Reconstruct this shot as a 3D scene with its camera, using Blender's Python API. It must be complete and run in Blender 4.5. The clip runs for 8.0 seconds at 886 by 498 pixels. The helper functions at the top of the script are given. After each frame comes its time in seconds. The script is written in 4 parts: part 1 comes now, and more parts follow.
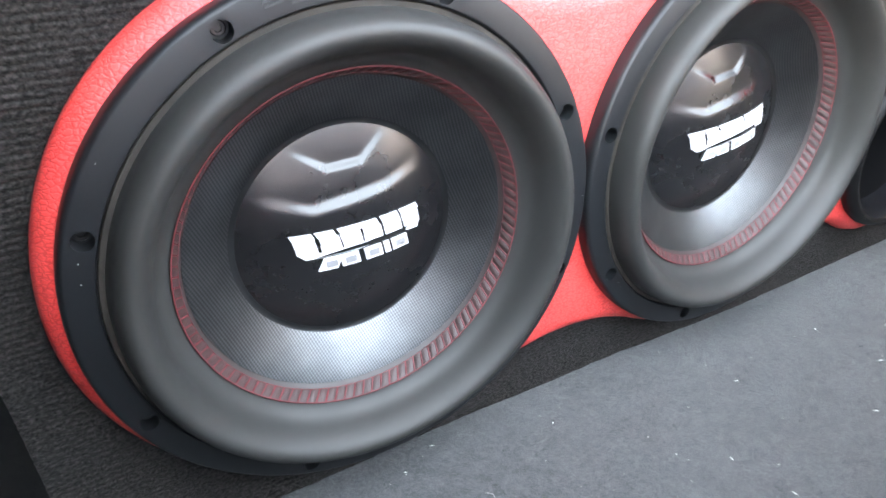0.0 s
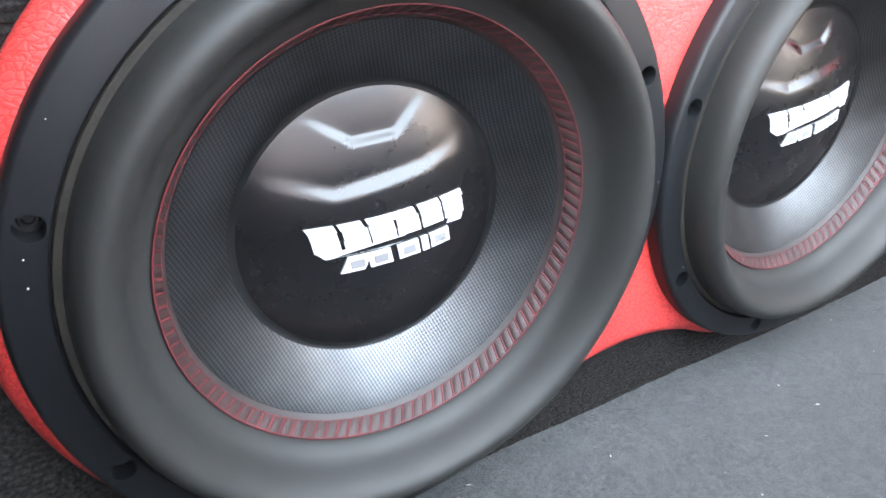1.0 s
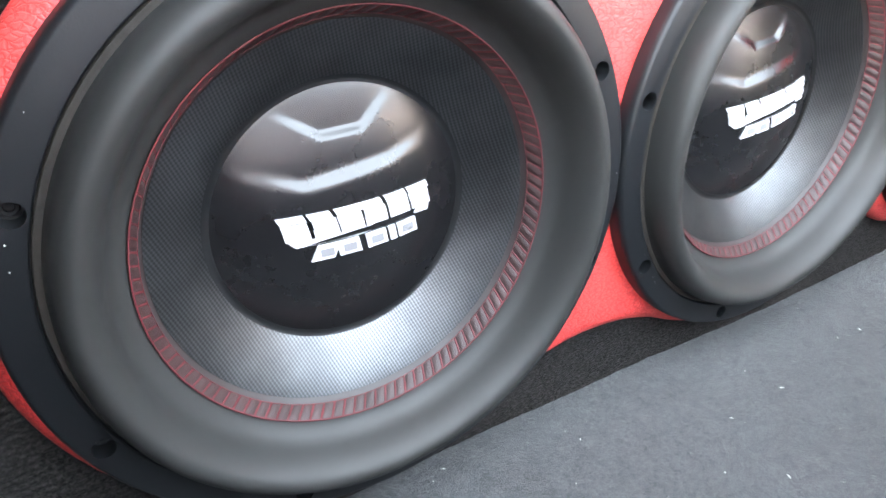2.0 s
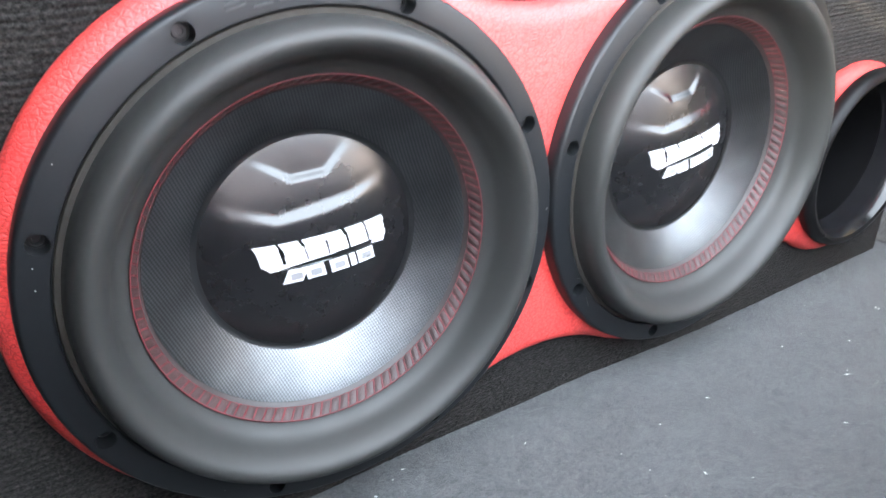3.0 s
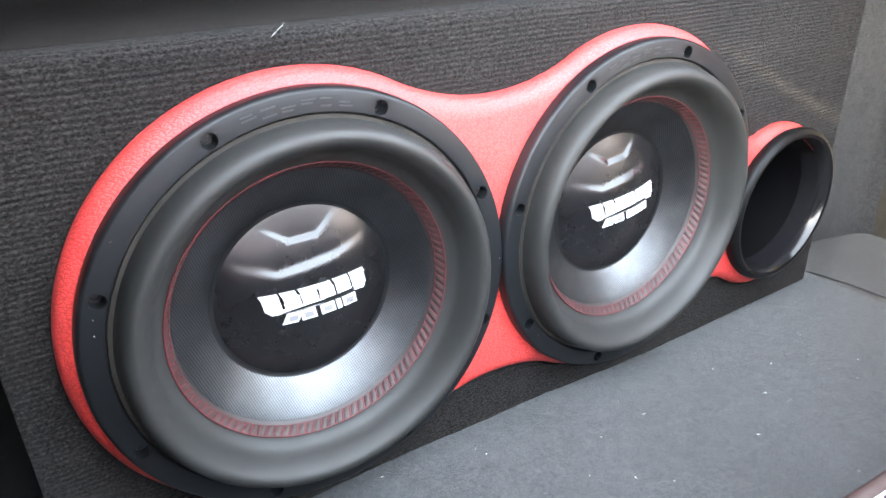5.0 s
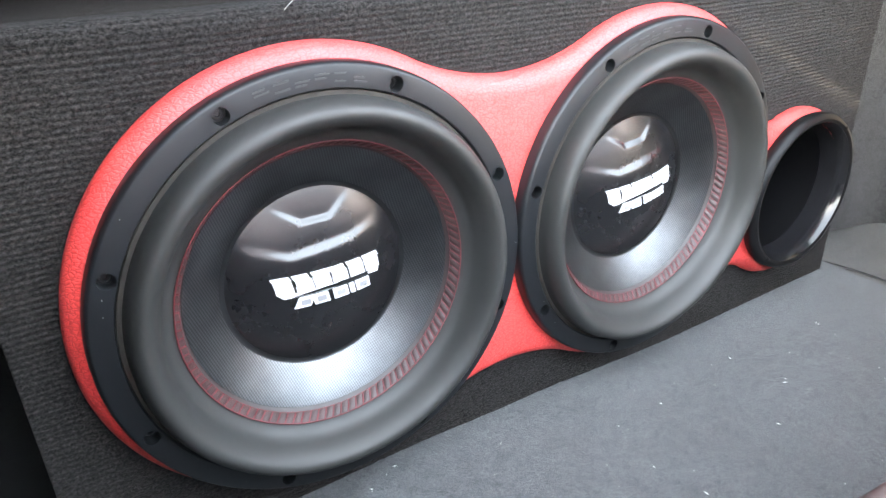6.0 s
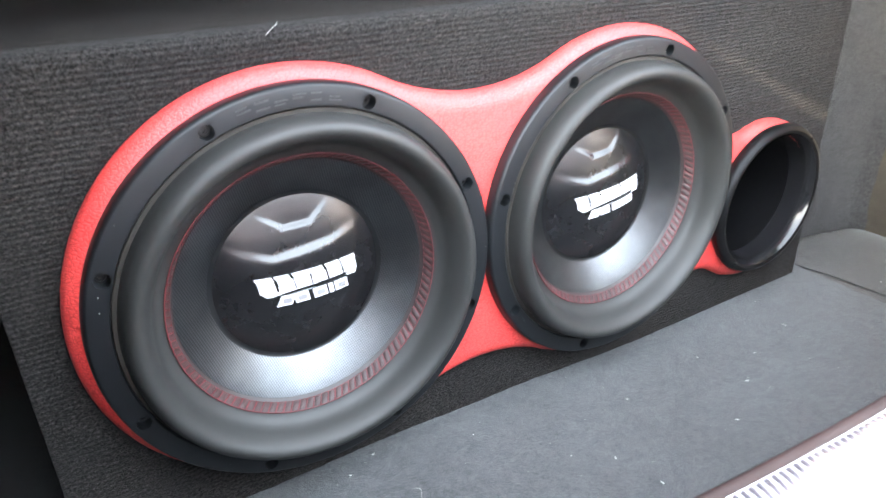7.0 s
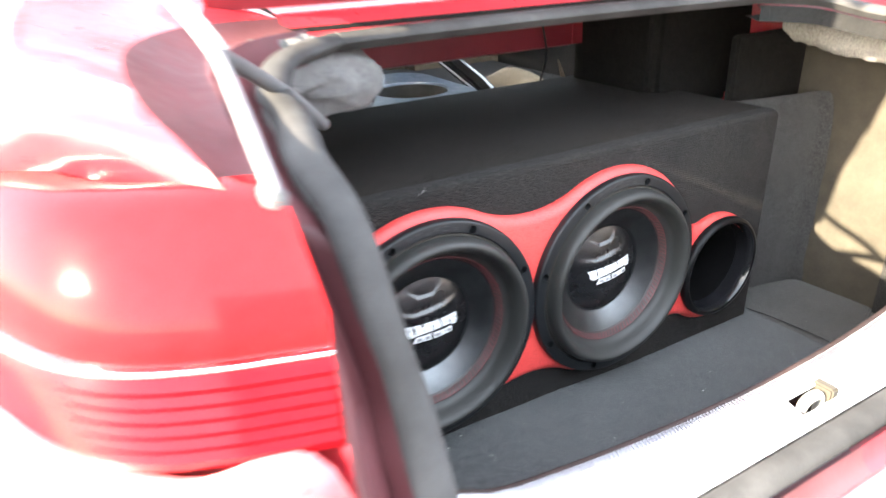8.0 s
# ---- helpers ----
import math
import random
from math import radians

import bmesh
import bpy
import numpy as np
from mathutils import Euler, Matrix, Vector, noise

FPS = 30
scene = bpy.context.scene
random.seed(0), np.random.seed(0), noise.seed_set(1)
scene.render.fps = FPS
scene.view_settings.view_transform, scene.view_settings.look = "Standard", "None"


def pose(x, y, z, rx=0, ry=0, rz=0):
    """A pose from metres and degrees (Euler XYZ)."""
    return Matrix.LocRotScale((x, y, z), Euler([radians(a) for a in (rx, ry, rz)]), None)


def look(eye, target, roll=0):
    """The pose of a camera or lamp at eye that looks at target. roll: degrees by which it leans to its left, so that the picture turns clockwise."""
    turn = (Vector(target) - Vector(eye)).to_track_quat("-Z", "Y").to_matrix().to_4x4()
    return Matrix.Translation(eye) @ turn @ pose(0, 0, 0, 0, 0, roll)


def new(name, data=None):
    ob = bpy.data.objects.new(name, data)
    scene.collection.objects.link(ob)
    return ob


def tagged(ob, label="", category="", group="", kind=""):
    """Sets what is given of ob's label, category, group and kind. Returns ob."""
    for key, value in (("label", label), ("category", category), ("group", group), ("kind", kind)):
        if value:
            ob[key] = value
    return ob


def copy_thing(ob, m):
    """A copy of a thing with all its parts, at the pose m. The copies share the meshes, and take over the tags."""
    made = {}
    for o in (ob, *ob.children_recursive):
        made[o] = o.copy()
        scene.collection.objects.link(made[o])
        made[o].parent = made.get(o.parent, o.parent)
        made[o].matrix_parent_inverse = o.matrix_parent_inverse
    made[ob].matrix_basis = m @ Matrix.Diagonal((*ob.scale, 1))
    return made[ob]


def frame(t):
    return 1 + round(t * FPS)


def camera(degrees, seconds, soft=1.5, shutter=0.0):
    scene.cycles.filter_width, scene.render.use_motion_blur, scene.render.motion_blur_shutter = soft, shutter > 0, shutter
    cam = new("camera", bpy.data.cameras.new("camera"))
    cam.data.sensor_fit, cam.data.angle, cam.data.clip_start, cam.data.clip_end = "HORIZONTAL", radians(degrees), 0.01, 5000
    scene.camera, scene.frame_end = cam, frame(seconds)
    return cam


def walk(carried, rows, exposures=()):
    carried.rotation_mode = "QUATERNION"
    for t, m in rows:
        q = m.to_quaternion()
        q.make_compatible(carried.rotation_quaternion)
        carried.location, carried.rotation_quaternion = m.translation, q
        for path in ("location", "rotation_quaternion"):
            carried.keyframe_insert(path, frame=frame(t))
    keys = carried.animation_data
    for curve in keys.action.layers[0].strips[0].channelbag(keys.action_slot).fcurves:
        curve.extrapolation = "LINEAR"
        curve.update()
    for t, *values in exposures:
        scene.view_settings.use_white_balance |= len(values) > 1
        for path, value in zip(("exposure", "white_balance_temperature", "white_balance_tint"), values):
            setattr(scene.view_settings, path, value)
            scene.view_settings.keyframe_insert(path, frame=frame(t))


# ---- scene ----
cam = camera(65.06, 8.0, shutter=0.5)
PATH = [
    (0, (-0.1263, -0.3187, 0.2101), (0.6917, 1.1842, -0.8253), -1.97),
    (0.5, (-0.1215, -0.2788, 0.1767), (0.7155, 1.2350, -0.8272), -1.75),
    (1, (-0.1201, -0.2436, 0.1608), (0.7309, 1.2611, -0.8450), -1.54),
    (1.2, (-0.1141, -0.2340, 0.1593), (0.7378, 1.2598, -0.8619), -1.84),
    (2.3, (-0.1242, -0.2829, 0.1630), (0.7665, 1.2155, -0.8175), -1.84),
    (2.5, (-0.1316, -0.2911, 0.1748), (0.7763, 1.1888, -0.8180), -1.41),
    (3, (-0.1290, -0.3306, 0.1884), (0.7951, 1.1924, -0.7207), -1.74),
    (3.5, (-0.1466, -0.3688, 0.2209), (0.7831, 1.1694, -0.6563), -1.56),
    (4, (-0.1522, -0.3964, 0.2399), (0.7852, 1.1384, -0.6350), -1.56),
    (4.5, (-0.1497, -0.4060, 0.2532), (0.8000, 1.1218, -0.6208), -1.61),
    (4.7, (-0.1518, -0.4062, 0.2536), (0.8088, 1.1183, -0.6143), -1.58),
    (5.8, (-0.1604, -0.4041, 0.2462), (0.7909, 1.1200, -0.6326), -1.62),
    (6, (-0.1593, -0.3959, 0.2384), (0.7878, 1.1322, -0.6379), -1.76),
    (6.5, (-0.1660, -0.4038, 0.2387), (0.7710, 1.1274, -0.6428), -1.51),
    (7, (-0.1544, -0.4409, 0.2591), (0.7747, 1.0971, -0.6189), -1.59),
    (7.2, (-0.1684, -0.4666, 0.2821), (0.7627, 1.0805, -0.5779), -1.82),
    (7.3, (-0.1805, -0.4852, 0.3030), (0.7533, 1.0606, -0.5564), -1.71),
    (7.4, (-0.1951, -0.5041, 0.3323), (0.7364, 1.0357, -0.5402), -1.29),
    (7.5, (-0.2106, -0.5302, 0.3567), (0.7108, 1.0207, -0.5068), -1.70),
    (7.6, (-0.2371, -0.5512, 0.3827), (0.6881, 1.0015, -0.4736), -1.72),
    (7.7, (-0.2632, -0.5748, 0.4132), (0.6565, 0.9776, -0.4494), -1.41),
    (7.8, (-0.2990, -0.6048, 0.4323), (0.6290, 0.9529, -0.4116), -1.77),
    (7.9, (-0.3399, -0.6399, 0.4587), (0.5816, 0.9247, -0.3797), -1.91),
    (8, (-0.3847, -0.6669, 0.4769), (0.5428, 0.8982, -0.3541), -1.70),
]
EXPOSURES = [(0.0, 4.42, 7000, 8), (7.0, 4.48, 7000, 8), (7.6, 4.34, 7000, 8), (7.8, 4.12, 7000, 8), (8.0, 3.60, 7000, 8)]
walk(cam, [(t, look(eye, target, roll)) for t, eye, target, roll in PATH], EXPOSURES)

# ---------------------------------------------------------------- light
# z = 0 is the height of the woofers' centres; the boot floor lies at -0.19, the street at -0.70
SUN_DIR = Vector((-0.925, -0.080, 0.400)).normalized()      # towards the sun: low, from the car's left side
world = bpy.data.worlds.new("daylight")
scene.world = world
world.use_nodes = True
wn = world.node_tree
sky = wn.nodes.new("ShaderNodeTexSky")
sky.sky_type, sky.sun_disc = "NISHITA", False
sky.dust_density = 1.0
sky.sun_elevation = math.asin(SUN_DIR.z)
sky.sun_rotation = math.atan2(SUN_DIR.x, SUN_DIR.y)
wn.nodes["Background"].inputs[1].default_value = 0.11
wn.links.new(sky.outputs[0], wn.nodes["Background"].inputs[0])
haze = wn.nodes.new("ShaderNodeBackground")                # an even veil of thin high cloud over the blue
haze.inputs[0].default_value, haze.inputs[1].default_value = (0.86, 0.935, 1.03, 1), 0.54
both = wn.nodes.new("ShaderNodeAddShader")
wn.links.new(wn.nodes["Background"].outputs[0], both.inputs[0])
wn.links.new(haze.outputs[0], both.inputs[1])
wn.links.new(both.outputs[0], wn.nodes["World Output"].inputs[0])
sun = new("sun", bpy.data.lights.new("sun", "SUN"))
sun.data.energy, sun.data.angle, sun.data.color = 4.8, radians(0.6), (1.0, 0.90, 0.74)
sun.matrix_world = look(SUN_DIR * 10, (0, 0, 0))


# ---------------------------------------------------------------- materials
def mat_base(name, rough, metal=0.0, spec=0.5, coat=0.0):
    m = bpy.data.materials.new(name)
    m.use_nodes = True
    b = m.node_tree.nodes["Principled BSDF"]
    b.inputs["Roughness"].default_value = rough
    b.inputs["Metallic"].default_value = metal
    b.inputs["Specular IOR Level"].default_value = spec
    b.inputs["Coat Weight"].default_value = coat
    b.inputs["Coat Roughness"].default_value = 0.06
    return m, m.node_tree, b


def coords(tree, scale=(1, 1, 1), turn=(0, 0, 0)):
    tc = tree.nodes.new("ShaderNodeTexCoord")
    mp = tree.nodes.new("ShaderNodeMapping")
    mp.inputs["Scale"].default_value = scale
    mp.inputs["Rotation"].default_value = [radians(a) for a in turn]
    tree.links.new(tc.outputs["Object"], mp.inputs["Vector"])
    return mp.outputs[0]


def noise_tex(tree, vec, scale, detail=4.0, rough=0.55):
    n = tree.nodes.new("ShaderNodeTexNoise")
    n.inputs["Scale"].default_value, n.inputs["Detail"].default_value, n.inputs["Roughness"].default_value = scale, detail, rough
    tree.links.new(vec, n.inputs["Vector"])
    return n.outputs["Fac"]


def wave_tex(tree, vec, scale, axis, distort=0.0, dscale=1.0):
    n = tree.nodes.new("ShaderNodeTexWave")
    n.wave_type, n.bands_direction, n.wave_profile = "BANDS", axis, "SIN"
    n.inputs["Scale"].default_value, n.inputs["Distortion"].default_value, n.inputs["Detail"].default_value = scale, distort, 2.0
    n.inputs["Detail Scale"].default_value = dscale
    tree.links.new(vec, n.inputs["Vector"])
    return n.outputs["Fac"]


def ramp(tree, fac, a, b, lo=0.0, hi=1.0):
    r = tree.nodes.new("ShaderNodeValToRGB")
    r.color_ramp.elements[0].position, r.color_ramp.elements[1].position = lo, hi
    r.color_ramp.elements[0].color, r.color_ramp.elements[1].color = (*a, 1), (*b, 1)
    tree.links.new(fac, r.inputs[0])
    return r.outputs[0]


def mult(tree, a, b, fac=1.0):
    n = tree.nodes.new("ShaderNodeMix")
    n.data_type, n.blend_type = "RGBA", "MULTIPLY"
    n.inputs[0].default_value = fac
    tree.links.new(a, n.inputs[6])
    tree.links.new(b, n.inputs[7])
    return n.outputs[2]


def addv(tree, a, b, ka=1.0, kb=1.0):
    n1 = tree.nodes.new("ShaderNodeMath")
    n1.operation = "MULTIPLY"
    n1.inputs[1].default_value = ka
    tree.links.new(a, n1.inputs[0])
    n2 = tree.nodes.new("ShaderNodeMath")
    n2.operation = "MULTIPLY_ADD"
    n2.inputs[1].default_value = kb
    tree.links.new(b, n2.inputs[0])
    tree.links.new(n1.outputs[0], n2.inputs[2])
    return n2.outputs[0]


def bump(tree, shader, height, strength, distance):
    n = tree.nodes.new("ShaderNodeBump")
    n.inputs["Strength"].default_value, n.inputs["Distance"].default_value = strength, distance
    tree.links.new(height, n.inputs["Height"])
    tree.links.new(n.outputs[0], shader.inputs["Normal"])


def plain(name, col, rough, metal=0.0, var=0.2, scale=60.0, bumps=0.0, bscale=900.0, coat=0.0, spec=0.5, rvar=0.1):
    """A surface with wear at two scales: a slow drift of its tone and gloss, and a fine grain."""
    m, t, b = mat_base(name, rough, metal, spec, coat)
    v = coords(t)
    slow, fine = noise_tex(t, v, scale * 0.15, 5), noise_tex(t, v, scale, 6, 0.65)
    lo, hi = [c * (1 - var) for c in col], [min(1.0, c * (1 + var)) for c in col]
    c1 = ramp(t, slow, lo, hi, 0.3, 0.7)
    c2 = ramp(t, fine, [1 - var * 0.6] * 3, (1, 1, 1), 0.25, 0.65)
    t.links.new(mult(t, c1, c2), b.inputs["Base Color"])
    rr = ramp(t, fine, [max(0, rough - rvar)] * 3, [min(1, rough + rvar)] * 3, 0.3, 0.7)
    t.links.new(rr, b.inputs["Roughness"])
    if bumps:
        bump(t, b, noise_tex(t, v, bscale, 3), bumps, 0.0006)
    return m


def ribbed_carpet(name):
    m, t, b = mat_base(name, 0.95, spec=0.12)
    v = coords(t)
    fuzz = noise_tex(t, v, 1500, 4, 0.75)
    tuft = noise_tex(t, coords(t, (0.8, 1, 1)), 560, 4, 0.75)
    slow = noise_tex(t, v, 9, 4)
    c = ramp(t, tuft, (0.0062, 0.0057, 0.0054), (0.066, 0.060, 0.057), 0.40, 0.68)
    c = mult(t, c, ramp(t, fuzz, (0.5, 0.5, 0.5), (1, 1, 1), 0.3, 0.6))
    c = mult(t, c, ramp(t, slow, (0.75, 0.75, 0.77), (1, 0.98, 0.95), 0.35, 0.65))
    t.links.new(c, b.inputs["Base Color"])
    b.inputs["Sheen Weight"].default_value, b.inputs["Sheen Roughness"].default_value = 0.03, 0.5
    bump(t, b, addv(t, tuft, fuzz, 1.0, 0.6), 0.9, 0.0016)
    return m


def felt(name, lo, hi, sheen=0.2):
    m, t, b = mat_base(name, 0.95, spec=0.15)
    v = coords(t)
    slow, mid, fuzz = noise_tex(t, v, 6, 5), noise_tex(t, v, 70, 6, 0.7), noise_tex(t, v, 520, 6, 0.8)
    c = ramp(t, addv(t, slow, mid, 0.5, 0.5), lo, hi, 0.36, 0.64)
    c = mult(t, c, ramp(t, fuzz, (0.40, 0.40, 0.41), (1, 1, 1), 0.34, 0.60))
    c = mult(t, c, ramp(t, noise_tex(t, v, 230, 5, 0.75), (0.62, 0.62, 0.63), (1, 1, 1), 0.36, 0.58))
    t.links.new(c, b.inputs["Base Color"])
    b.inputs["Sheen Weight"].default_value, b.inputs["Sheen Roughness"].default_value = sheen, 0.5
    bump(t, b, addv(t, fuzz, mid, 1.0, 0.6), 0.9, 0.0022)
    return m


def red_vinyl(name):
    m, t, b = mat_base(name, 0.50, spec=0.55)
    v = coords(t)
    cells = t.nodes.new("ShaderNodeTexVoronoi")
    cells.feature = "DISTANCE_TO_EDGE"
    cells.inputs["Scale"].default_value = 360
    warp = t.nodes.new("ShaderNodeVectorMath")
    warp.operation = "MULTIPLY_ADD"
    nz = t.nodes.new("ShaderNodeTexNoise")
    nz.inputs["Scale"].default_value = 160
    t.links.new(v, nz.inputs["Vector"])
    warp.inputs[1].default_value = (0.004, 0.004, 0.004)
    t.links.new(nz.outputs["Color"], warp.inputs[0])
    t.links.new(coords(t, (0.62, 1, 1.15)), warp.inputs[2])
    t.links.new(warp.outputs[0], cells.inputs["Vector"])
    pebble = ramp(t, cells.outputs["Distance"], (0, 0, 0), (1, 1, 1), 0.0, 0.22)
    soft = noise_tex(t, coords(t, (0.8, 1, 1)), 330, 2, 0.5)
    slow = noise_tex(t, v, 12, 4)
    c = ramp(t, slow, (0.72, 0.060, 0.058), (0.78, 0.073, 0.066), 0.35, 0.65)
    c = mult(t, c, ramp(t, cells.outputs["Distance"], (0.72, 0.50, 0.50), (1, 1, 1), 0.0, 0.14))
    t.links.new(c, b.inputs["Base Color"])
    bump(t, b, addv(t, pebble, soft, 0.8, 0.9), 0.34, 0.0009)
    return m


def woven_cone(name):
    m, t, b = mat_base(name, 0.36, metal=1.0, spec=0.5)
    v = coords(t, (1, 1, 1), (0, -72, 0))
    warp_, weft = wave_tex(t, v, 180, "X", 0.3, 3), wave_tex(t, v, 180, "Z", 0.3, 3)
    weave = addv(t, warp_, weft, 0.35, 0.65)
    c = ramp(t, weave, (0.110, 0.115, 0.120), (0.195, 0.202, 0.210), 0.15, 0.85)
    t.links.new(mult(t, c, ramp(t, noise_tex(t, v, 30, 5), (0.75, 0.75, 0.75), (1, 1, 1), 0.35, 0.65)), b.inputs["Base Color"])
    bump(t, b, weave, 0.20, 0.0005)
    return m


def car_paint(name, col):
    m, t, b = mat_base(name, 0.32, spec=0.5, coat=0.6)
    v = coords(t)
    t.links.new(mult(t, ramp(t, noise_tex(t, v, 5, 4), [c * 0.9 for c in col], col, 0.3, 0.7), ramp(t, noise_tex(t, v, 140, 6, 0.7), (0.86, 0.86, 0.86), (1, 1, 1), 0.3, 0.55)), b.inputs["Base Color"])
    t.links.new(ramp(t, noise_tex(t, v, 60, 5), (0.26, 0.26, 0.26), (0.42, 0.42, 0.42), 0.3, 0.7), b.inputs["Roughness"])
    bump(t, b, noise_tex(t, v, 900, 2), 0.04, 0.0005)
    return m


def lens(name, col, rough=0.12):
    m, t, b = mat_base(name, rough, spec=0.12, coat=0.0)
    v = coords(t)
    t.links.new(mult(t, ramp(t, noise_tex(t, v, 12, 4), [c * 0.85 for c in col], col, 0.35, 0.65), ramp(t, noise_tex(t, v, 90, 5), (0.85, 0.85, 0.85), (1, 1, 1), 0.3, 0.6)), b.inputs["Base Color"])
    b.inputs["Subsurface Weight"].default_value = 0.15
    b.inputs["Subsurface Radius"].default_value = (0.01, 0.002, 0.002)
    return m


M_RIB = ribbed_carpet("ribbed_black_carpet")
M_FLOOR = felt("grey_boot_felt", (0.070, 0.0735, 0.0770), (0.110, 0.1155, 0.120))
M_SIDE = felt("grey_side_felt", (0.051, 0.050, 0.049), (0.082, 0.080, 0.078), 0.10)
M_SIDEFLOOR = felt("brown_grey_felt", (0.048, 0.045, 0.040), (0.076, 0.071, 0.063))
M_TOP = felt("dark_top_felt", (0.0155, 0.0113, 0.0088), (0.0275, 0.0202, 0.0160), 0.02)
M_BLACKFELT = felt("black_felt", (0.016, 0.016, 0.017), (0.028, 0.027, 0.026), 0.1)
# black felt again, coloured darker for the shade under the shelf
M_SHADEFELT = felt("shade_black_felt", (0.0115, 0.0106, 0.0094), (0.0215, 0.0198, 0.0176), 0.0)
M_TORN = felt("torn_tan_insulation", (0.46, 0.43, 0.385), (0.70, 0.665, 0.61), 0.1)
M_TAN = plain("tan_fibreboard", (0.048, 0.040, 0.029), 0.9, var=0.2, scale=150, bumps=0.4, bscale=700)
M_VINYL = red_vinyl("red_leathercloth")
M_RING = plain("satin_black_casting", (0.0085, 0.0095, 0.0110), 0.42, var=0.12, scale=80, bumps=0.08, spec=0.36, rvar=0.03)
M_RUBBER = plain("black_foam_rubber", (0.023, 0.023, 0.022), 0.50, var=0.15, scale=25, bumps=0.12, bscale=1500, spec=0.40)
M_GASKET = plain("brown_gasket_edge", (0.021, 0.017, 0.013), 0.8, var=0.4, scale=180, bumps=0.4)
M_CONE = woven_cone("woven_black_cone")
M_CAP = plain("satin_black_cap", (0.008, 0.008, 0.009), 0.27, var=0.1, scale=20, spec=0.8, rvar=0.02)
M_BEAD = plain("glue_bead", (0.09, 0.094, 0.098), 0.38, metal=1.0, var=0.06, rvar=0.03)
M_FLANGE = plain("reddish_black_flange", (0.026, 0.020, 0.0195), 0.5, var=0.15, scale=40)
M_THREAD = plain("red_thread", (0.125, 0.015, 0.020), 0.6, var=0.3, scale=300, bumps=0.5, bscale=1800)
M_STITCH = plain("dull_red_thread", (0.038, 0.0195, 0.0185), 0.45, var=0.3, scale=300, bumps=0.5, bscale=1800)
M_LOGO = plain("brushed_silver_badge", (0.90, 0.91, 0.93), 0.30, metal=0.25, var=0.08, scale=120)
M_INSET = plain("grey_badge_inset", (0.33, 0.33, 0.34), 0.35, metal=0.3, var=0.08, scale=120)
M_EMBOSS = plain("dull_black_relief", (0.026, 0.027, 0.029), 0.6, var=0.1)
M_STEEL = plain("dark_steel", (0.06, 0.06, 0.062), 0.4, metal=1.0, var=0.2, scale=200)
M_PORT = plain("gloss_black_port", (0.008, 0.008, 0.009), 0.16, var=0.1, scale=30, spec=0.45, rvar=0.01)
M_SATIN = plain("satin_black_plastic", (0.006, 0.006, 0.0065), 0.42, var=0.1, scale=40, spec=0.16, rvar=0.02)
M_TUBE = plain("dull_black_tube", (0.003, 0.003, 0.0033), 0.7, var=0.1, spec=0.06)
M_INSIDE = plain("bare_dark_board", (0.012, 0.011, 0.010), 0.9, var=0.3)
M_SILL = plain("pale_grey_plastic", (0.66, 0.665, 0.70), 0.45, var=0.05, scale=60, bumps=0.15)
M_KNURL = plain("purple_grey_knurl", (0.070, 0.062, 0.074), 0.6, var=0.2, scale=120)
M_SILLLIP = plain("brown_rubber_lip", (0.028, 0.016, 0.0145), 0.7, var=0.3, scale=150, bumps=0.4, bscale=500, spec=0.25)
M_SEAL = plain("weathered_rubber_seal", (0.047, 0.0455, 0.0455), 0.8, var=0.5, scale=70, bumps=0.5, bscale=400, spec=0.2)
# dusty gutter red, with the deep channel's shade put into its colour
M_DUSTY = plain("dusty_shade_dark_red_paint", (0.098, 0.028, 0.033), 0.6, var=0.4, scale=45, bumps=0.2, bscale=300)
M_PAINT = car_paint("red_car_paint", (0.42, 0.020, 0.030))
# the car's red made paler, so overexposed light sits in the bumper's colour
M_BUMPER = car_paint("blown_out_red_bumper", (0.56, 0.075, 0.085))
M_PAINTIN = plain("matt_red_inner_and_shaded_paint", (0.20, 0.018, 0.026), 0.5, var=0.2, scale=40)
M_LENS = lens("red_lamp_lens", (0.42, 0.010, 0.014))
M_LENS2 = lens("deep_red_ribbed_lens", (0.27, 0.006, 0.012))
M_AMBER = lens("amber_lamp_lens", (0.70, 0.15, 0.02))
M_CHROME = plain("chrome_strip", (0.85, 0.85, 0.87), 0.15, metal=1.0, var=0.05)
M_GREYMETAL = plain("grey_painted_steel", (0.24, 0.245, 0.26), 0.5, metal=0.3, var=0.15)
M_BLACKPLASTIC = plain("black_plastic", (0.020, 0.020, 0.021), 0.4, var=0.2, bumps=0.1)
M_ZINC = plain("dull_zinc", (0.19, 0.185, 0.195), 0.6, var=0.3, scale=90, bumps=0.2)
M_STRIKER = plain("worn_pale_steel", (0.46, 0.44, 0.40), 0.5, var=0.25, scale=150)
M_ROD = plain("dull_grey_rod", (0.11, 0.11, 0.115), 0.5, var=0.2)
M_GREYCLOTH = felt("grey_wadding", (0.125, 0.120, 0.118), (0.215, 0.207, 0.202), 0.2)
M_POD = plain("blue_grey_pod_paint", (0.050, 0.068, 0.098), 0.38, var=0.12, scale=40, bumps=0.08)
M_WHITE = plain("white_speaker_cone", (0.82, 0.83, 0.84), 0.5, var=0.05)
M_BLUE = plain("blue_marking", (0.03, 0.06, 0.35), 0.5, var=0.1)
M_SEAT = felt("dark_seat_cloth", (0.010, 0.010, 0.012), (0.018, 0.018, 0.021), 0.1)
M_BEIGE = felt("beige_trim", (0.150, 0.116, 0.078), (0.225, 0.178, 0.124), 0.1)
